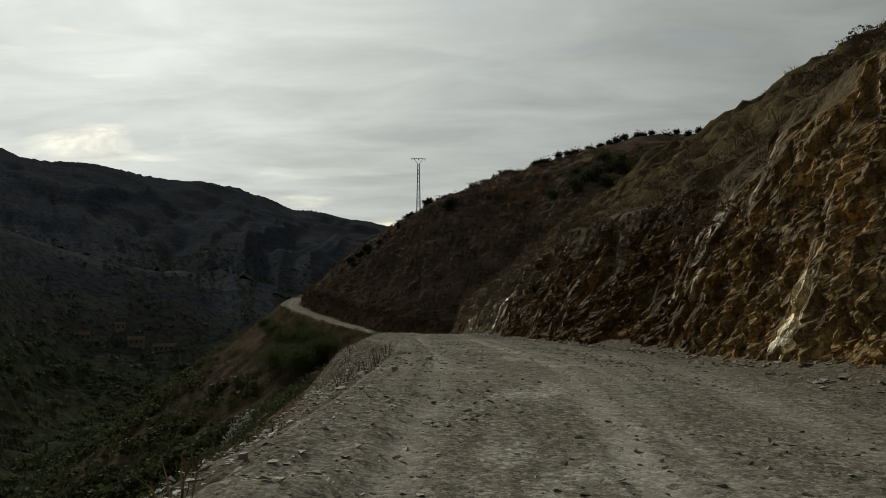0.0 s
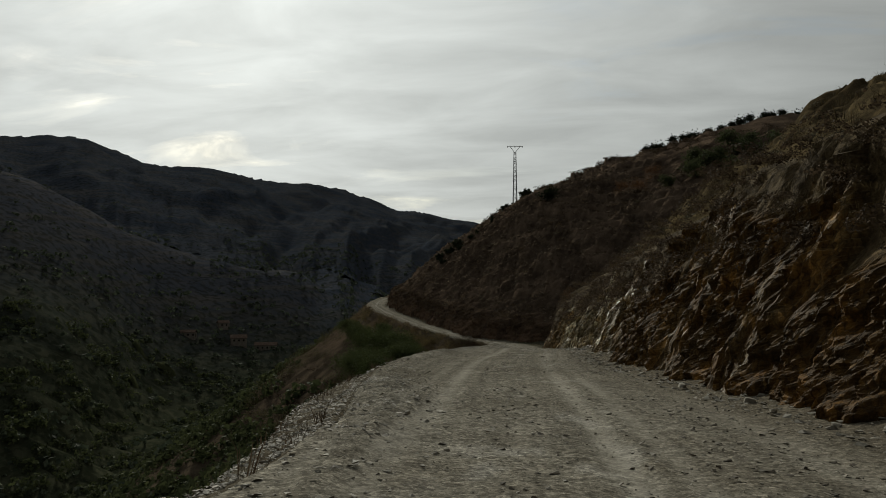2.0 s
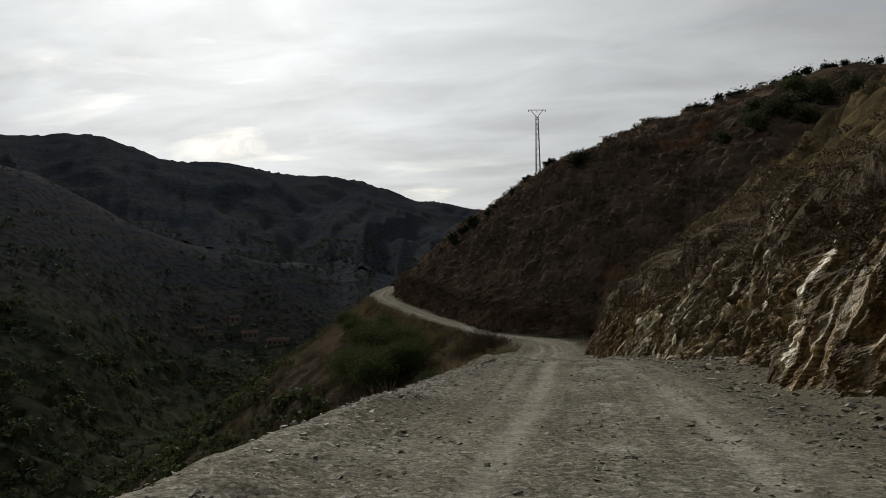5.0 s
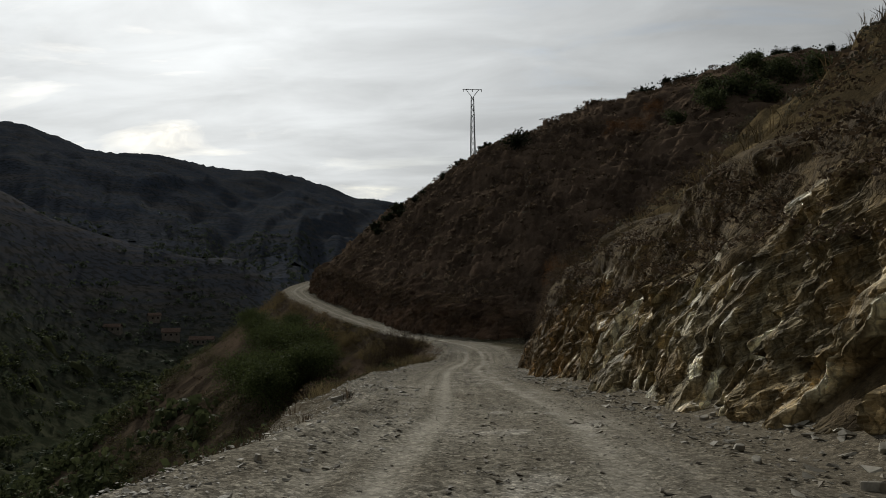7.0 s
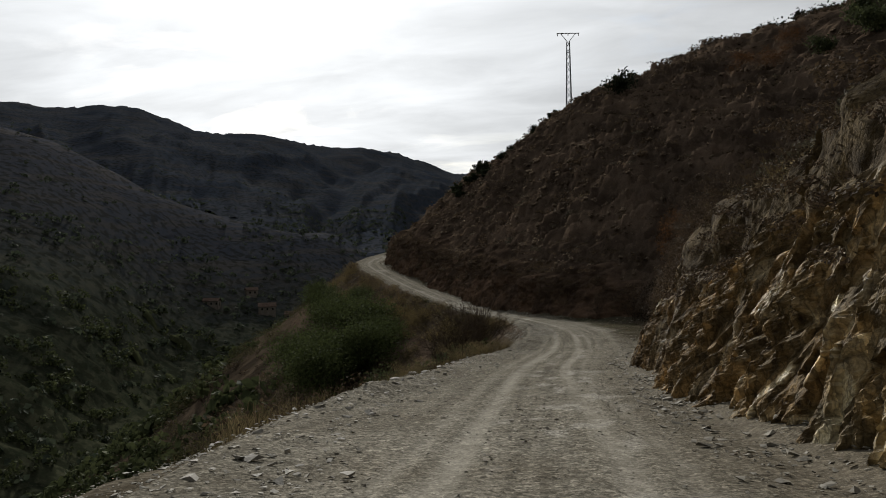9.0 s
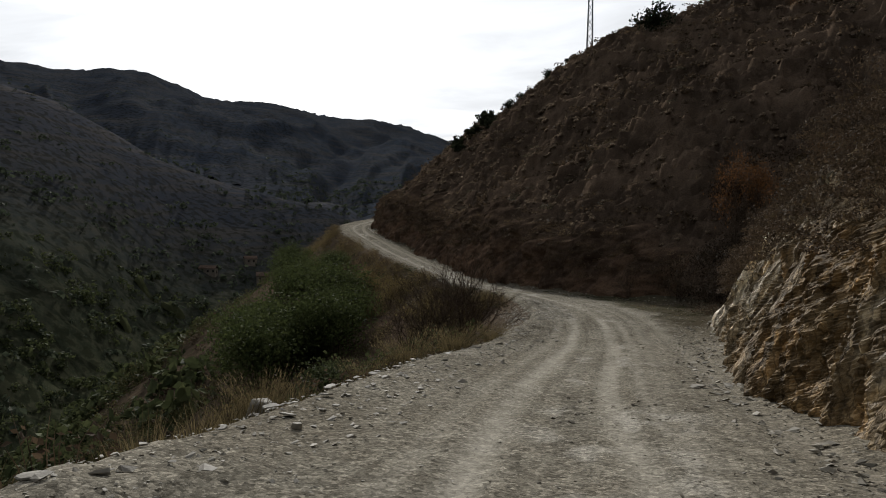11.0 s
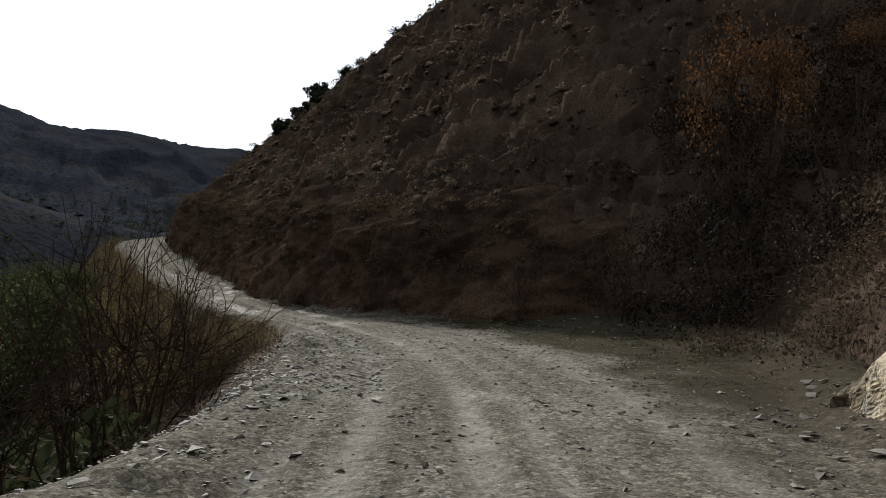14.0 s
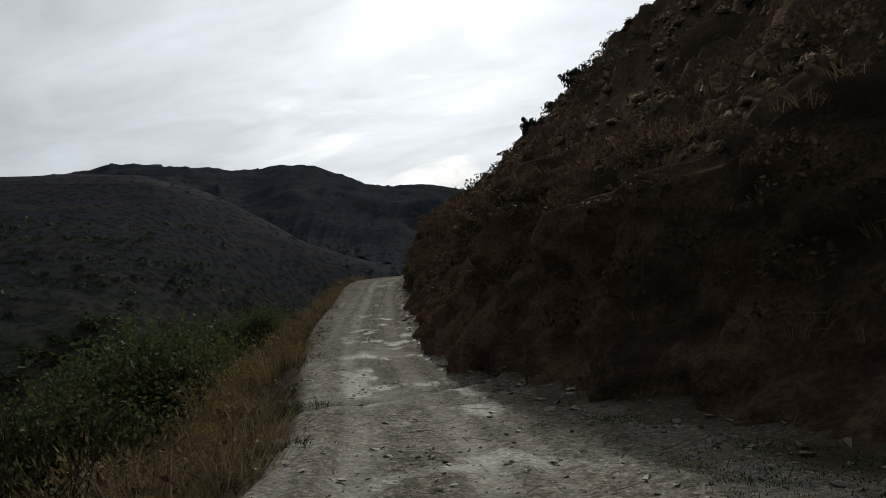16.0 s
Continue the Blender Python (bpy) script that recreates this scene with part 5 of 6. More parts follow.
scatter("bank_grass", [blades(22, 0.42, 0.7, 1.1, 0.004) for _ in range(4)], x, y, road_z[k] + hh - 0.1, rng.uniform(0.3, 0.8, 900), RUSSET, "withered grass tufts rooted in the earth bank", "grass", 0.7, 0.5)
# grass that hangs over the rim of the rock cut
ks = np.nonzero((cy > -8) & (cy < 93))[0]
k = rng.choice(ks, 1100)
hh = (bank_h[k] + bank_n[k]) * (1.12 - 0.6 * rng.uniform(0, 1, 1100) ** 1.3)
u = right_w[k] + hh / steep[k] - rng.uniform(0.05, 0.42, 1100)
x, y = cx[k] + ty[k] * u, cy[k] - tx[k] * u
scatter("rim_grass", [blades(16, 0.34, 0.6, 1.0, 0.006) for _ in range(4)], x, y, road_z[k] + hh - 0.05, rng.uniform(0.25, 0.7, 1100), DULL_STRAW, "dry grass hanging over the rim of the rock cut", "grass", 0.6, 0.35)
k = rng.choice(ks, 760)
hh = (bank_h[k] + bank_n[k]) * rng.uniform(0.5, 1.1, 760)
u = right_w[k] + hh / steep[k] - rng.uniform(0.1, 0.4, 760)
x, y = cx[k] + ty[k] * u, cy[k] - tx[k] * u
scatter("rim_scrub", FINE, x, y, road_z[k] + hh - 0.05, rng.uniform(0.15, 0.42, 760), SCRUB, "scrub rooted in cracks of the rock cut", "scrub", 0.8, 0.35)


k = rng.choice(np.nonzero((cy > 74) & (cy < 94))[0], 150)
hh = (bank_h[k] + bank_n[k]) * rng.uniform(0.66, 1.15, 150)
u = right_w[k] + hh / steep[k] - rng.uniform(0.0, 0.35, 150)
x, y = cx[k] + ty[k] * u, cy[k] - tx[k] * u
scatter("cut_top_scrub", TWIGGY, x, y, road_z[k] + hh - 0.05, rng.uniform(0.25, 0.6, 150), SCRUB, "dark twiggy scrub over the end of the rock cut", "scrub", 0.9, 0.3)
# dark undergrowth in the gully
x, y = rng.uniform(1.0, 11.0, 420), rng.uniform(98.6, 108.5, 420)
k = (x > 1.2 + 0.4 * np.abs(y - 102)) & (x - 3.4 < 1.3 * (y - 96)) & patchy(x, y, 1.5, -0.2, 155)
x, y = x[k], y[k]
scatter("gully_undergrowth", [dome(180, 0.065, 1.0, 7) for _ in range(4)], x, y, gz(x, y, False) - 0.1, rng.uniform(0.35, 0.95, len(x)), UNDERGROWTH, "dark tangled undergrowth filling the gully", "undergrowth", 1.1)
xs, ys = rng.uniform(1.0, 7.0, 130), rng.uniform(93.0, 98.6, 130)
kk = xs > 1.6 + 0.25 * (98 - ys)
scatter("gully_mouth_scrub", TWIGGY, xs[kk], ys[kk], gz(xs[kk], ys[kk]) + 0.02, rng.uniform(0.35, 0.8, kk.sum()), SCRUB, "brown twiggy scrub beside the end of the rock cut", "scrub", 1.0)
k = rng.choice(len(x), 260)
scatter("gully_canes", [blades(5, 0.9, 0.6, 1.6, 0.004) for _ in range(4)], x[k] + rng.normal(0, 0.3, 260), y[k] + rng.normal(0, 0.3, 260), gz(x[k], y[k], False) + 0.15, rng.uniform(0.4, 1.0, 260), PALE_CANE,
        "pale dry canes arching out of the undergrowth", "canes")


# ---- single plants, the pylon, stones, houses ----
def part(name, shape, mat, parent, label="", flat=True):
    ob = mesh_object(name, shape[0], shape[1], mat, parent, flat)
    return tagged(ob, label) if label else ob


def rods(segments, sides=5):
    """Tapered rods: rows of start, end, radius at start, radius at end."""
    p0, p1 = np.array([g[0] for g in segments], dtype=float), np.array([g[1] for g in segments], dtype=float)
    r0, r1 = np.array([g[2] for g in segments]), np.array([g[3] for g in segments])
    d = p1 - p0
    d /= np.linalg.norm(d, axis=1)[:, None] + 1e-9
    ref = np.where(np.abs(d[:, 2:3]) > 0.9, [1.0, 0, 0], [0, 0, 1.0])
    a = np.cross(d, ref)
    a /= np.linalg.norm(a, axis=1)[:, None]
    b = np.cross(d, a)
    th = np.arange(sides) * 2 * math.pi / sides
    ring = a[:, None] * np.cos(th)[None, :, None] + b[:, None] * np.sin(th)[None, :, None]
    v = np.concatenate([p0[:, None] + ring * r0[:, None, None], p1[:, None] + ring * r1[:, None, None]], 1)
    i = np.arange(sides)
    j = (i + 1) % sides
    f = np.stack([i, j, j + sides, i + sides], -1)
    f = np.concatenate([f[:, [0, 1, 2]], f[:, [0, 2, 3]]])
    return v.reshape(-1, 3), (f[None] + (np.arange(len(segments)) * 2 * sides)[:, None, None]).reshape(-1, 3)


def limbs(start, way, length, radius, depth, segs, tips, spread_=0.6, droop=0.0, kids=3):
    """Branches that fork and thin out; fills segs and tips."""
    p, d = np.array(start, dtype=float), np.array(way, dtype=float)
    d /= np.linalg.norm(d)
    steps = 3
    for q in range(steps):
        d = d + rng.normal(0, 0.17, 3) + [0, 0, 0.07] + [0, 0, -droop]
        d /= np.linalg.norm(d)
        e = p + d * length / steps
        segs.append((p, e, radius * (1 - q / steps * 0.5), radius * (1 - (q + 1) / steps * 0.5)))
        p = e
        if depth > 0 and q > 0:
            for _ in range(kids if q == steps - 1 else kids - 2):
                w = d + rng.normal(0, spread_, 3)
                limbs(p, w, length * rng.uniform(0.5, 0.75), radius * 0.5, depth - 1, segs, tips, spread_, droop, kids)
    if depth == 0:
        tips.append(p)


def tree(name, height, trunk_share, crown_mat, label, leaf=0.16, per_tip=14, depth=2, cloud=0.4, bark=BARK, category="tree", stems=1, kids=3, wide=0.62):
    """A tree or shrub: a forking trunk and a crown of many small leaves round its twig ends."""
    ob = new(name)
    tips = []
    for q in range(stems):
        segs = []
        a = rng.uniform(0, 6.283)
        lean = rng.uniform(0.1, 0.55) if stems > 1 else rng.uniform(0, 0.12)
        limbs((0.1 * math.cos(a) * (stems > 1), 0.1 * math.sin(a) * (stems > 1), -0.15), (math.cos(a) * lean, math.sin(a) * lean, 1), height * trunk_share,
              0.045 * height * trunk_share / max(1, stems ** 0.5), depth, segs, tips, wide, 0.0, kids)
        part("stem" if stems > 1 else "trunk", rods(segs), bark, ob)
    tips = np.array(tips)
    if per_tip:
        p = np.repeat(tips, per_tip, 0)
        p = p + rng.normal(0, cloud, p.shape) * [1, 1, 0.8]
        n = rng.normal(size=p.shape) + [0, 0, 0.6]
        n /= np.linalg.norm(n, axis=1)[:, None]
        part("crown", leaves(p, n, leaf), crown_mat, ob)
    return tagged(ob, label, category)


def juniper(name, height, label):
    ob = new(name)
    segs = [((0, 0, -0.1), (0.03, 0, height * 0.8), 0.05 * height, 0.012 * height)]
    n = 2000
    stem = rng.integers(0, 9, n)
    lean = rng.uniform(0.1, 0.8, 9)[stem]
    turn = (rng.uniform(0, 6.283, 9))[stem]
    reach = rng.uniform(0.55, 1.0, 9)[stem]
    h = rng.uniform(0.03, 1.0, n) ** 0.85 * reach
    puff = 0.34 * (1.2 - h) * rng.uniform(0, 1, n) ** 0.5
    a = rng.uniform(0, 6.283, n)
    p = np.stack([np.cos(turn) * lean * h + np.cos(a) * puff, np.sin(turn) * lean * h + np.sin(a) * puff, 0.82 * h], -1) * height
    nn = np.stack([np.cos(a), np.sin(a), 0.5 + 0 * a], -1) + rng.normal(0, 0.4, (n, 3))
    nn /= np.linalg.norm(nn, axis=1)[:, None]
    part("trunk", rods(segs), BARK, ob)
    part("crown", leaves(p, nn, 0.062 * height, 2.0), JUNIPER_LEAF, ob)
    return tagged(ob, label, "juniper")


def place(ob, x, y, size=1.0, turn=0.0, sink=0.0, z=None):
    z = float(gz(x, y)[0]) if z is None else z
    return pose(x, y, z - sink, 0, 0, turn) @ Matrix.Scale(size, 4)


def put_all(ob, places, group, sink=0.05):
    """The first place takes the thing itself, the others copies of it."""
    tagged(ob, group=group)
    for q, (x, y, size, turn) in enumerate(places):
        m = place(ob, x, y, size, turn, sink)
        if q:
            copy_thing(ob, m)
        else:
            first = m
    ob.matrix_basis = first


# olive trees along the crest of the hill
OLIVES = "small trees along the crest"
crest = [(15.4, 169), (20.6, 167), (23.8, 168), (28.5, 170), (31, 170.5), (33.5, 171), (42, 173), (48.5, 174), (51.5, 175), (58, 177), (64, 179), (70, 180), (76, 183), (38.5, 172.3), (40.2, 172.8), (46.6, 174), (53.2, 175.6), (66.5, 179.4), (72.5, 181), (19.2, 166.6), (22.2, 167.6), (26.2, 169), (29.8, 170.2), (36.5, 172), (45, 173.5), (55, 176), (61, 178)]
a1 = tree("olive_tree", 2.3, 0.24, DARK_LEAF, "small dark olive tree on the crest of the hill", 0.19, 44, 2, 0.42)
a2 = tree("olive_tree", 2.2, 0.28, DARK_LEAF, "small dark olive tree on the crest of the hill", 0.17, 26, 2, 0.36, stems=2)
put_all(a1, [(x, y, 1.0 + 0.12 * (q % 3), 50 * q) for q, (x, y) in enumerate(crest[::2])], OLIVES)
put_all(a2, [(x, y, 0.9 + 0.15 * (q % 3), 70 * q) for q, (x, y) in enumerate(crest[1::2])], OLIVES)

# evergreen oak and junipers on the hill
oak = tree("evergreen_oak", 3.6, 0.40, DARK_LEAF, "round dark evergreen oak on the bare hillside", 0.2, 34, 2, 0.42, stems=2)
put_all(oak, [(1.4, 136.5, 0.85, 0), (-11.7, 140.3, 0.36, 70), (-10.9, 141.2, 0.3, 190), (-8.4, 141.5, 0.42, 250)], "evergreen oaks on the hill")
jun = juniper("juniper", 1.75, "dark bushy juniper on the edge of the hill")
put_all(jun, [(-17.8, 144, 0.9, 0), (-15.8, 143.3, 1.1, 40), (-14.4, 142.5, 1.15, 90), (-16.6, 139.5, 0.7, 200), (-13.6, 140.2, 0.8, 120), (-3.2, 160.5, 1.4, 10),
              (-10.5, 146.5, 0.8, 60), (-8.2, 147, 1.0, 150), (-6.5, 149, 0.9, 30)], "junipers on the hill")
pines = tree("evergreen_bush", 3.0, 0.36, OLIVE, "green evergreen bush among withered scrub", 0.19, 22, 2, 0.42, stems=3, category="bush")
put_all(pines, [(22, 128, 1.0, 0), (25.5, 131, 1.2, 60), (28, 127, 1.1, 100), (31, 131, 1.2, 20), (34, 128, 1.0, 220), (24, 135, 0.9, 140), (29, 136, 1.1, 300),
                (36, 134, 1.2, 70), (19, 131, 0.8, 35), (33, 138, 1.0, 190), (40, 131, 1.2, 250), (27, 132, 0.8, 15), (30.5, 134, 0.8, 95), (23.5, 131.5, 0.9, 310)], "evergreen bushes on the hillside")
rust = tree("autumn_tree", 2.6, 0.45, AUTUMN, "small bush with faded orange autumn leaves", 0.045, 90, 2, 0.34, TWIG, "bush", 3)
put_all(rust, [(15.5, 133, 1.0, 0), (18.0, 136, 0.9, 80), (12.5, 132.5, 0.8, 170), (8.3, 106.2, 0.65, 20)], "autumn bushes")
poplar = tree("autumn_tree", 5.4, 0.36, AUTUMN, "slender tree with thinning orange autumn leaves in the gully", 0.055, 105, 2, 0.3, TWIG, "tree", 2, wide=0.2)
poplar.matrix_basis = place(poplar, 4.0, 102.9, 1.1, 20, 0.1) @ Matrix.Diagonal((0.72, 0.72, 1.12, 1.0))

# bare shrubs
bare = tree("bare_shrub", 2.6, 0.62, TWIG, "leafless many-stemmed shrub with upright grey twigs", 0, 0, 2, 0, TWIG, "shrub", 11, 3)
put_all(bare, [(-7.4, 97.0, 1.3, 0), (-8.0, 99.2, 1.35, 75), (-7.8, 94.8, 1.2, 160), (-9.6, 101.2, 1.0, 230), (-9.4, 96.8, 1.2, 300), (-7.7, 101.0, 0.75, 20), (-8.9, 103.2, 0.8, 110), (-7.0, 95.4, 0.8, 200)], "bare shrubs below the track")
tangle = tree("bare_thicket", 2.4, 0.55, TWIG, "leafless tangled thicket against the dark bank", 0, 0, 2, 0, TWIG, "shrub", 9, 3)
put_all(tangle, [(2.6, 100.3, 1.0, 0), (1.2, 102.6, 0.9, 80), (4.6, 99.6, 1.15, 150), (5.6, 102.2, 1.2, 210), (-0.8, 104.2, 0.7, 300), (6.6, 98.6, 1.2, 30), (3.9, 103.8, 1.0, 120)], "bare thickets in the gully")
fallen = tree("dead_branch", 0.8, 0.6, TWIG, "small bleached dead branch lying on the edge", 0, 0, 1, 0, TWIG, "branch", 4, 3)
fallen.matrix_basis = pose(-5.0, 95.2, float(gz(-5.0, 95.2)[0]) + 0.08, 62, 0, 40)

# green broom below the track
broom = tree("broom_bush", 3.2, 0.36, BROOM, "tall green broom bush on the slope", 0.065, 84, 2, 0.36, BARK, "bush", 5)
BUSHES = [(-20.0, 113.5), (-21.8, 117), (-24.5, 121.5), (-23, 124.5), (-28, 128), (-17.6, 110.5), (-27, 117.5), (-19.8, 107.5), (-23.5, 111.5), (-31, 134), (-18.6, 104.5), (-16.6, 107.0), (-21.5, 109.5)]
put_all(broom, [(x, y, float(np.clip((-5.9 - 0.35 * (q % 3) - 0.6 * (y < 111) - gz(x, y)[0]) / 2.6, 0.3, 1.8)), 50 * q) for q, (x, y) in enumerate(BUSHES)], "green broom bushes below the track", 0.2)
low = tree("broom_bush", 2.0, 0.4, OLIVE, "low olive green bush below the edge of the track", 0.075, 56, 2, 0.33, BARK, "bush", 4)
put_all(low, [(-8.2, 78, 0.8, 0), (-9.5, 82, 1.0, 60), (-10.5, 88, 1.1, 120), (-9.2, 91.5, 0.9, 200), (-12, 95, 1.1, 280), (-13.5, 99.5, 1.0, 40), (-7.6, 72, 0.7, 100), (-8.8, 66, 0.8, 160)],
        "low bushes below the track", 0.15)
def straw_clump():
    ob = new("straw_clump")
    part("grass_tuft", blades(460, 1.05, 1.1, 0.85, 0.0042, True), VERGE_STRAW, ob)["kind"] = "stuff"
    part("withered_base", dome(700, 0.035, 0.5, 6), VERGE_BUSH, ob, "brown matted base")["kind"] = "stuff"
    return tagged(ob, "tall golden clump of dry grass below the edge", "grass clump")


put_all(straw_clump(), [(-5.45, 82.2, 0.75, 0), (-6.0, 81.4, 0.6, 80), (-4.95, 84.6, 0.7, 150), (-5.2, 85.6, 0.55, 210), (-5.9, 76.8, 0.6, 30), (-4.6, 87.4, 0.5, 300)], "straw clumps along the edge")
flower = new("pale_bush")
part("stems", blades(40, 0.65, 0.9, 0.9, 0.008), RUSSET, flower)
part("flower_heads", dome(900, 0.06, 0.85, 7), PALE, flower, "pale dry flower heads")["kind"] = "stuff"
tagged(flower, "pale grey bush of dry flower heads below the track", "bush")
flower.matrix_basis = place(flower, -12.3, 51.3, 2.6, 0, -0.2)


# ---- pylon ----
def steel():
    m, t, b, pos = material("galvanised_steel")
    n = noise_at(t, pos, 6.0)
    finish(t, b, mixc(t, n, (0.16, 0.17, 0.17), (0.30, 0.31, 0.31)), 0.5, spec=0.4)
    b.inputs["Metallic"].default_value = 0.6
    return m


STEEL = steel()


def build_pylon():
    ob = new("pylon")
    H, w0, w1 = 10.6, 0.38, 0.19

    def corner(q, z):
        w = w0 + (w1 - w0) * z / H
        return (w * (1, -1, -1, 1)[q % 4], w * (1, 1, -1, -1)[q % 4], z)

    for q in range(4):
        part("leg", rods([(corner(q, -0.6), corner(q, H), 0.055, 0.045)], 4), STEEL, ob)
    n = 12
    for q in range(4):
        zs = [H * g / n for g in range(n + 1)]
        part("lattice", rods([(corner(q + (g % 2), zs[g]), corner(q + 1 - (g % 2), zs[g + 1]), 0.036, 0.036) for g in range(n)], 4), STEEL, ob)
    part("crossarm", rods([((-1.55, 0, H + 1.1), (1.55, 0, H + 1.1), 0.06, 0.06)], 4), STEEL, ob)
    for sgn in (-1, 1):
        part("strut", rods([((0.12 * sgn, 0, H - 0.05), (1.05 * sgn, 0, H + 1.1), 0.05, 0.045)], 4), STEEL, ob)
    for xx in (-1.45, 0, 1.45):
        part("insulator", rods([((xx, 0, H + 1.1), (xx, 0, H + 0.95), 0.05, 0.07), ((xx, 0, H + 0.95), (xx, 0, H + 0.72), 0.07, 0.04)], 6), SLAB, ob, "glass insulator string")
    tagged(ob, "slim lattice steel power pylon with a flat crossarm", "pylon")
    ob.matrix_basis = place(ob, -5.3, 162, 1.0, 12, z=14.76)


build_pylon()


# ---- slabs and boulders on the outer edge ----
def stone_thing(name, size, flat, label, mat=SLAB):
    bm = bmesh.new()
    n = 7
    a = (np.arange(n) + rng.uniform(-0.3, 0.3, n)) * 2 * math.pi / n
    r = rng.uniform(0.8, 1.15, n)
    turned = r * rng.uniform(0.85, 1.1, n)
    for level, wide in ((-1, rng.uniform(0.85, 1.0)), (1, rng.uniform(0.8, 0.95))):
        for ang, far in zip(a + 0.12 * level, r if level < 0 else turned):
            bm.verts.new((0.5 * size * far * wide * math.cos(ang), 0.34 * size * far * wide * math.sin(ang), size * flat * (0.5 * level + rng.uniform(-0.1, 0.1))))
    res = bmesh.ops.convex_hull(bm, input=bm.verts)
    bmesh.ops.delete(bm, geom=[g for g in res["geom_interior"] if isinstance(g, bmesh.types.BMVert)], context="VERTS")
    bmesh.ops.bevel(bm, geom=bm.edges[:], offset=0.03 * size, segments=1, affect="EDGES")
    me = bpy.data.meshes.new(name)
    bm.to_mesh(me)
    bm.free()
    me.polygons.foreach_set("use_smooth", np.zeros(len(me.polygons), dtype=bool))
    me.materials.append(mat)
    return tagged(new(name, me), label, "stone")


spots = {}
for q in range(64):
    kind = q % 4
    y0 = rng.uniform(2, 97)
    x, y, o = beside(1, y0, y0 + 1.2, -0.9, 0.35, -1)
    spots.setdefault(kind, []).append((float(x[0]), float(y[0]), rng.uniform(0.4, 1.0), rng.uniform(0, 360)))
for q, (x, y, k) in enumerate([(-5.0, 78.7, 1.5), (-4.9, 79.6, 1.3), (-3.95, 78.5, 0.9), (-5.05, 77.9, 1.1), (-4.5, 77.2, 1.0), (-4.75, 76.2, 1.3), (-4.2, 79.3, 0.8), (-4.9, 80.6, 1.0), (-4.4, 75.6, 0.9),
                               (-5.1, 77.2, 1.4), (-3.6, 81.0, 0.8), (-4.6, 74.8, 1.2), (-4.8, 73.9, 1.0), (-0.2, 79.9, 1.5), (0.15, 79.4, 1.1), (0.3, 80.4, 1.3), (-4.6, 81.8, 1.0), (-5.0, 68.4, 1.2), (-5.2, 70.3, 1.0), (-4.9, 71.8, 1.3)]):
    spots.setdefault(q % 2, []).append((x, y, k, 67.0 * q))
for kind, (size, flat, label) in enumerate(((0.25, 0.11, "flat pale schist slab lying on the edge"), (0.32, 0.09, "long flat pale schist slab on the edge"),
                                            (0.18, 0.5, "angular grey stone on the edge of the track"), (0.26, 0.16, "broken grey schist slab half sunk in rubble"))):
    st = stone_thing("stone_slab", size, flat, label, SLAB if kind < 2 else STONE)
    tagged(st, group="slabs along the outer edge")
    for q, (x, y, k, turn) in enumerate(spots[kind]):
        i_, u_ = on_track(np.array([x]), np.array([y]))
        z = float(track_z(np.array([x]), np.array([y]))[0]) + 0.02 if u_[0] > -left_w[i_[0]] else float(gz(x, y)[0]) + 0.05
        m = pose(x, y, z, rng.uniform(-12, 12), rng.uniform(-12, 12), turn) @ Matrix.Scale(k, 4)
        if q:
            copy_thing(st, m)
        else:
            st.matrix_basis = m

# blocks fallen from the rock cut
for kind, (size, flat, label) in enumerate(((0.22, 0.38, "angular brown block fallen from the rock cut"), (0.3, 0.25, "flat brown slab fallen from the rock cut"))):
    st = stone_thing("fallen_rock", size, flat, label, STONE)
    tagged(st, group="blocks at the foot of the rock cut")
    for q in range(22):
        y0 = rng.uniform(0, 85)
        x, y, o = beside(1, y0, y0 + 1.2, -1.2, -0.1, 1)
        m = pose(float(x[0]), float(y[0]), float(track_z(x, y)[0]) + 0.02, rng.uniform(-15, 15), rng.uniform(-15, 15), rng.uniform(0, 360)) @ Matrix.Scale(0.45 + 0.8 * rng.uniform(0, 1) ** 2, 4)
        if q:
            copy_thing(st, m)
        else:
            st.matrix_basis = m

# an outcrop of tilted beds that juts from the edge
outcrop = new("rock_outcrop")
for q in range(11):
    v, f = chip(0.22, 14)
    v = v * [rng.uniform(0.3, 0.55), rng.uniform(0.25, 0.5), 0.5]
    turn = np.array(Euler((radians(-24 + rng.uniform(-6, 6)), radians(-18 + rng.uniform(-6, 6)), radians(rng.uniform(-30, 30)))).to_matrix())
    part("bed", (v @ turn.T + [-0.05 * q + rng.uniform(-0.2, 0.2), 0.14 * q - 0.6, 0.035 * q - 0.1 + rng.uniform(-0.05, 0.05)], f), STONE, outcrop)
tagged(outcrop, "tilted beds of grey schist jutting from the edge", "rock outcrop")
outcrop.matrix_basis = pose(-2.9, 58.2, -3.95, 0, 0, 10)
boulder = stone_thing("boulder", 0.38, 0.55, "pale rough boulder at the edge of the drop", SLAB)
boulder.matrix_basis = pose(-5.7, 76.4, float(gz(-5.7, 76.4)[0]) + 0.11, 8, 5, 30)


# ---- houses and fields in the valley ----
PLASTER = earth_like("house_plaster", (0.16, 0.14, 0.115), (0.22, 0.19, 0.16), (0.28, 0.25, 0.21), (0.2, 1.0, 8.0))
TILES = earth_like("roof_tiles", (0.10, 0.070, 0.055), (0.14, 0.10, 0.08), (0.18, 0.14, 0.115), (0.2, 1.2, 6.0))
GLASS = earth_like("dark_window", (0.012, 0.013, 0.015), (0.02, 0.02, 0.022), (0.03, 0.03, 0.03), rough=0.2, spec=0.5)


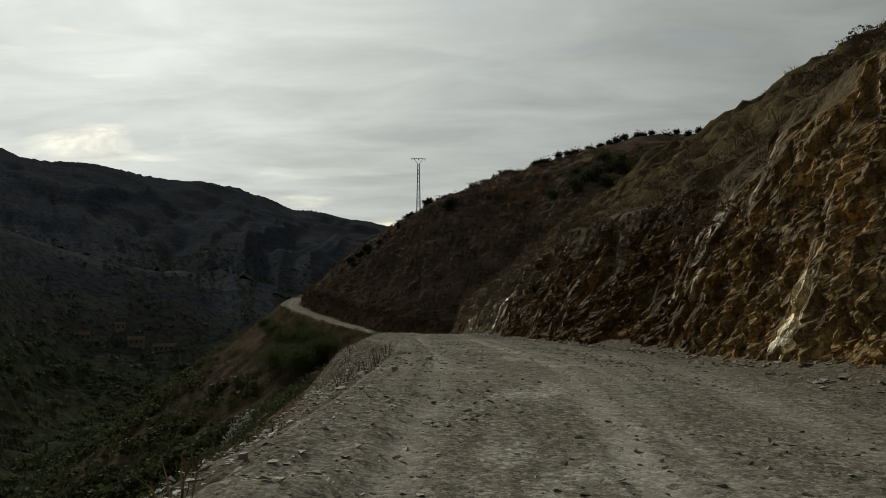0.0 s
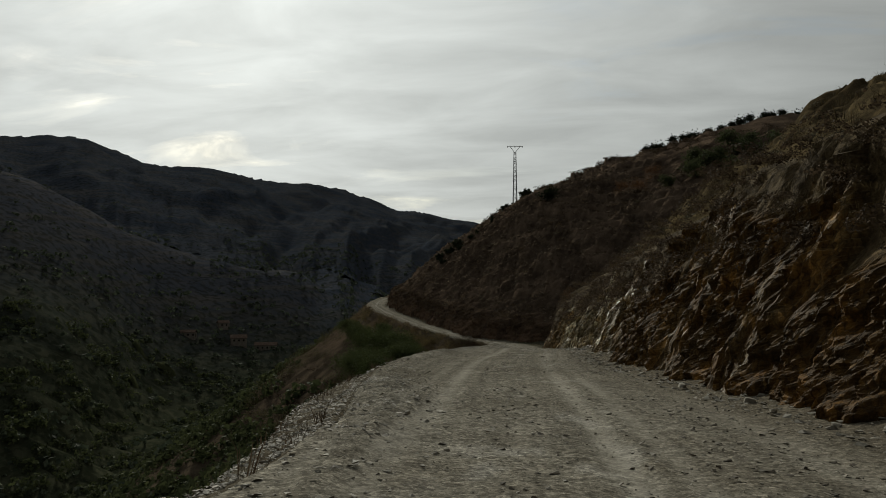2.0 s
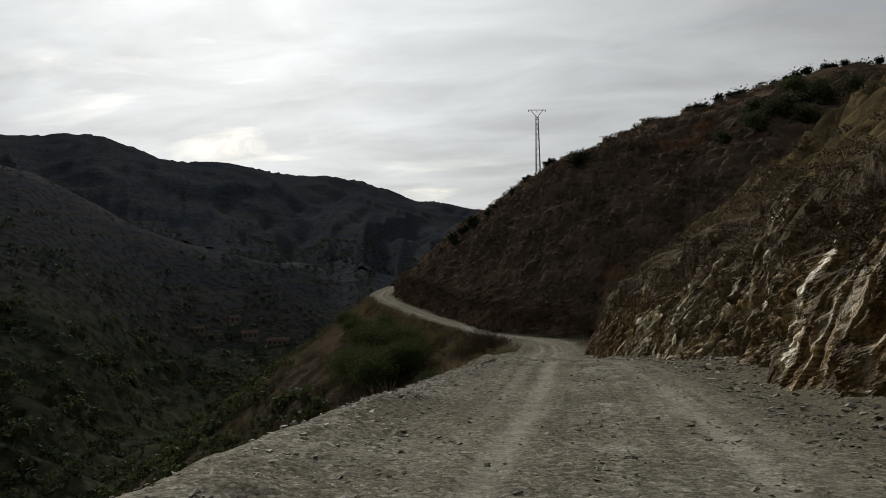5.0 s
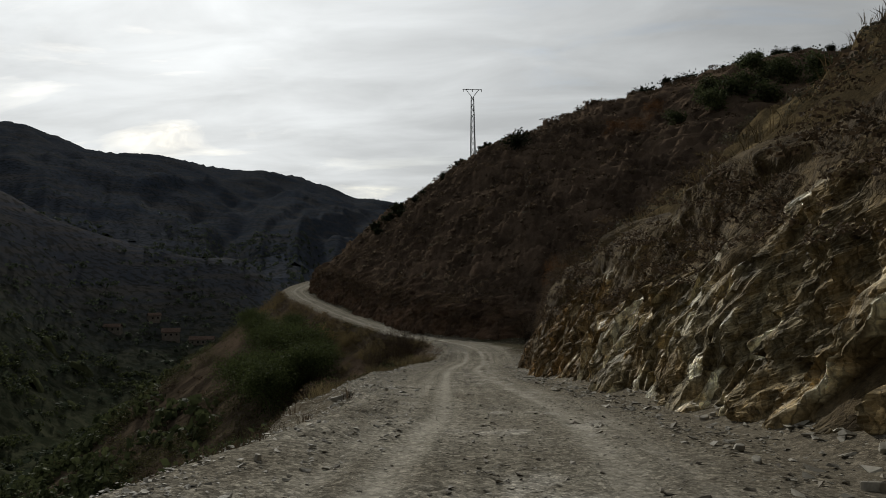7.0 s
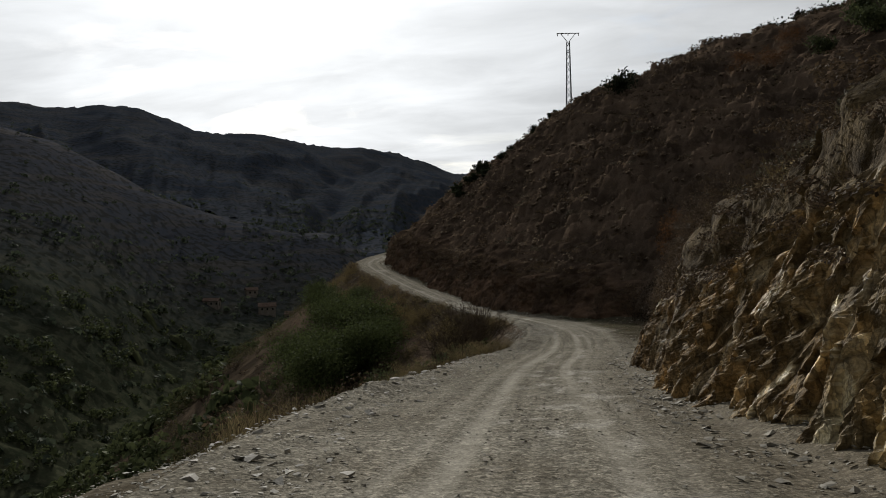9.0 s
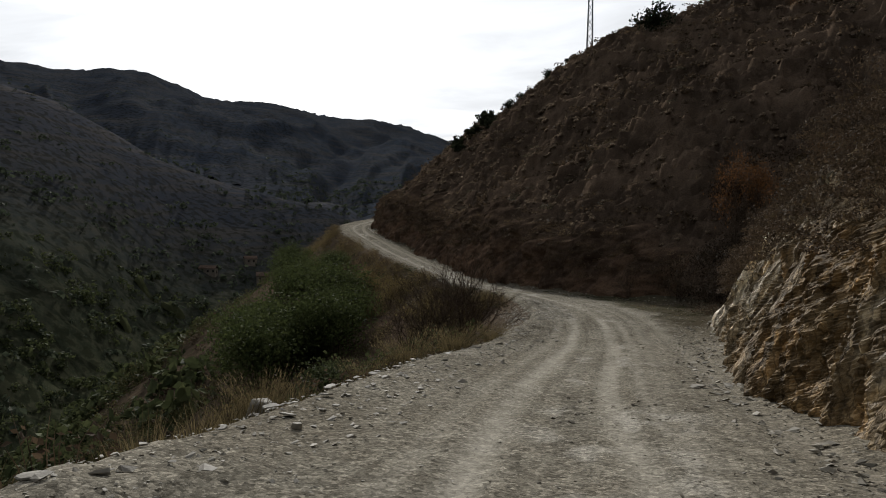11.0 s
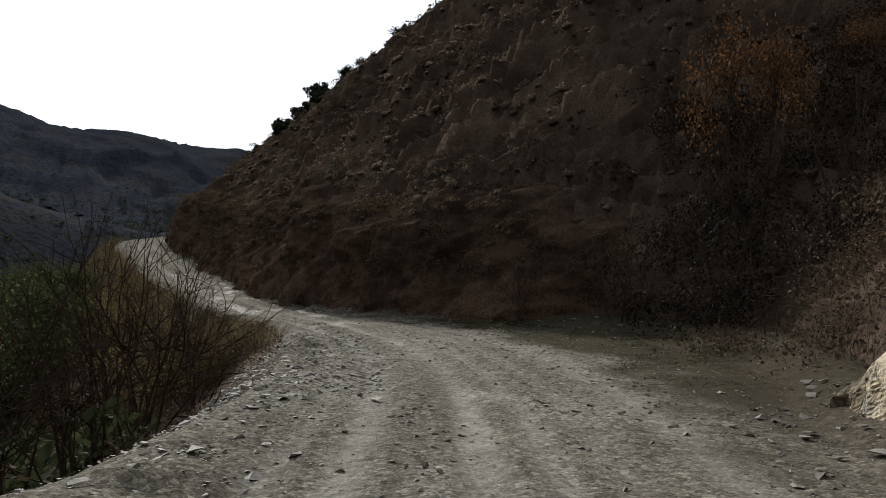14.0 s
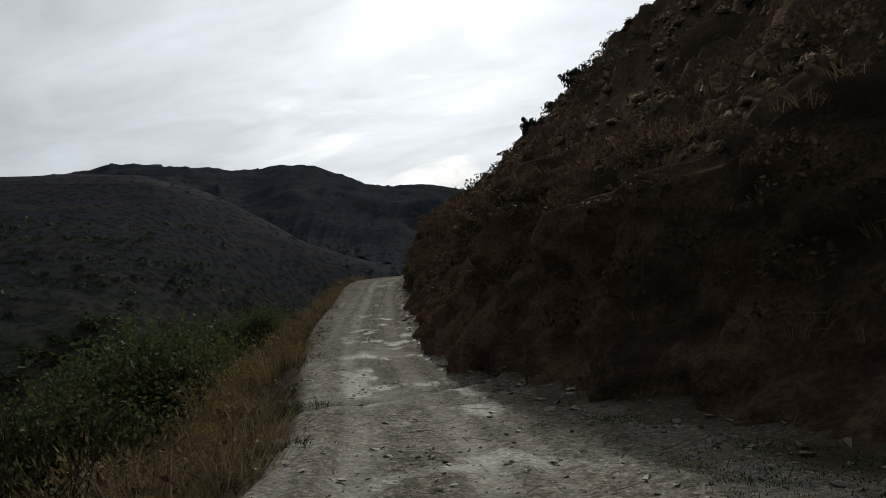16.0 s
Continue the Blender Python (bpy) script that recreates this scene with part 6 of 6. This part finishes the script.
def box(x0, x1, y0, y1, z0, z1):
    v = np.array([(a, b, c) for a in (x0, x1) for b in (y0, y1) for c in (z0, z1)], dtype=float)
    f = np.array([(0, 1, 3), (0, 3, 2), (4, 6, 7), (4, 7, 5), (0, 4, 5), (0, 5, 1), (2, 3, 7), (2, 7, 6), (0, 2, 6), (0, 6, 4), (1, 5, 7), (1, 7, 3)])
    return v, f


def house(x, y, l, w, h, turn, label):
    ob = new("house")
    part("wall", box(-l / 2, l / 2, -w / 2, w / 2, -2, h), PLASTER, ob)
    rise_, e = 0.28 * w, 0.35
    v = np.array([(-l / 2 - e, -w / 2 - e, h - 0.1), (l / 2 + e, -w / 2 - e, h - 0.1), (l / 2 + e, w / 2 + e, h - 0.1), (-l / 2 - e, w / 2 + e, h - 0.1), (-l / 2 - e, 0, h + rise_), (l / 2 + e, 0, h + rise_)])
    v = np.concatenate([v, v + [0, 0, 0.22]])
    f = [(0, 5, 1), (0, 4, 5), (3, 2, 5), (3, 5, 4), (6, 7, 11), (6, 11, 10), (9, 11, 8), (9, 10, 11), (0, 1, 7), (0, 7, 6), (2, 3, 9), (2, 9, 8), (0, 6, 10), (0, 10, 4), (3, 4, 10), (3, 10, 9),
         (1, 5, 11), (1, 11, 7), (2, 8, 11), (2, 11, 5)]
    part("roof", (v, np.array(f)), TILES, ob)
    for q in range(int(l // 3)):
        xx = -l / 2 + 1.6 + 3 * q
        win = part("window", box(xx, xx + 1.0, -w / 2 - 0.03, -w / 2 + 0.1, h - 2.0, h - 0.8), GLASS, ob)
        part("sill", box(xx - 0.1, xx + 1.1, -w / 2 - 0.12, -w / 2 + 0.05, h - 2.12, h - 2.0), PLASTER, win)
    part("door", box(l / 2 - 0.05, l / 2 + 0.04, -0.5, 0.5, 0, 2.0), BARK, ob)
    tagged(ob, label, "house", "houses in the valley")
    ob.matrix_basis = place(ob, x, y, 0.75, turn)


house(-148, 364, 10, 7, 4.5, 25, "plastered farmhouse with a low red tile roof")
house(-136, 369, 14, 6, 3.2, 15, "long low farm building with a red tile roof")
house(-161, 375, 7, 5, 3.2, 40, "small plastered barn with a tile roof")
house(-167, 350, 9, 5, 2.8, 10, "low pale shed with a tile roof")


def field(x, y, l, w, turn, label):
    """A narrow strip along the slope, held by a low bank."""
    rows, cols = 26, 7
    p, q = np.meshgrid(np.linspace(-0.5, 0.5, rows), np.linspace(-0.5, 0.5, cols), indexing="ij")
    ends = np.sqrt(np.clip(1 - (2 * p) ** 4, 0.02, 1))
    lx, ly = p * l, q * w * ends + 1.5 * np.sin(p * 5 + x)
    c, s_ = math.cos(radians(turn)), math.sin(radians(turn))
    X, Y = x + lx * c - ly * s_, y + lx * s_ + ly * c
    Z = gz(X.ravel(), Y.ravel()).reshape(X.shape)
    mid = Z.mean(axis=1, keepdims=True)
    Z = Z + 0.5 + 0.5 * np.clip(mid - Z, -0.6, 1.2) - 1.4 * (np.abs(q) > 0.49) - 1.0 * (np.abs(p) > 0.49)
    tagged(mesh_object("field", np.stack([X, Y, Z], -1).reshape(-1, 3), grid_faces(rows, cols)[:, ::-1], FIELD, flat=False), label, "field", "terraced fields", "structure")


FIELD = earth_like("meadow", (0.030, 0.035, 0.017), (0.048, 0.052, 0.026), (0.065, 0.065, 0.036), (0.1, 0.6, 4.0))
field(-138, 273, 30, 6, 24, "narrow green terraced meadow in the valley")
field(-114, 266, 20, 5, 20, "narrow green terraced meadow in the valley")
field(-160, 300, 24, 6, 28, "narrow green terraced meadow in the valley")
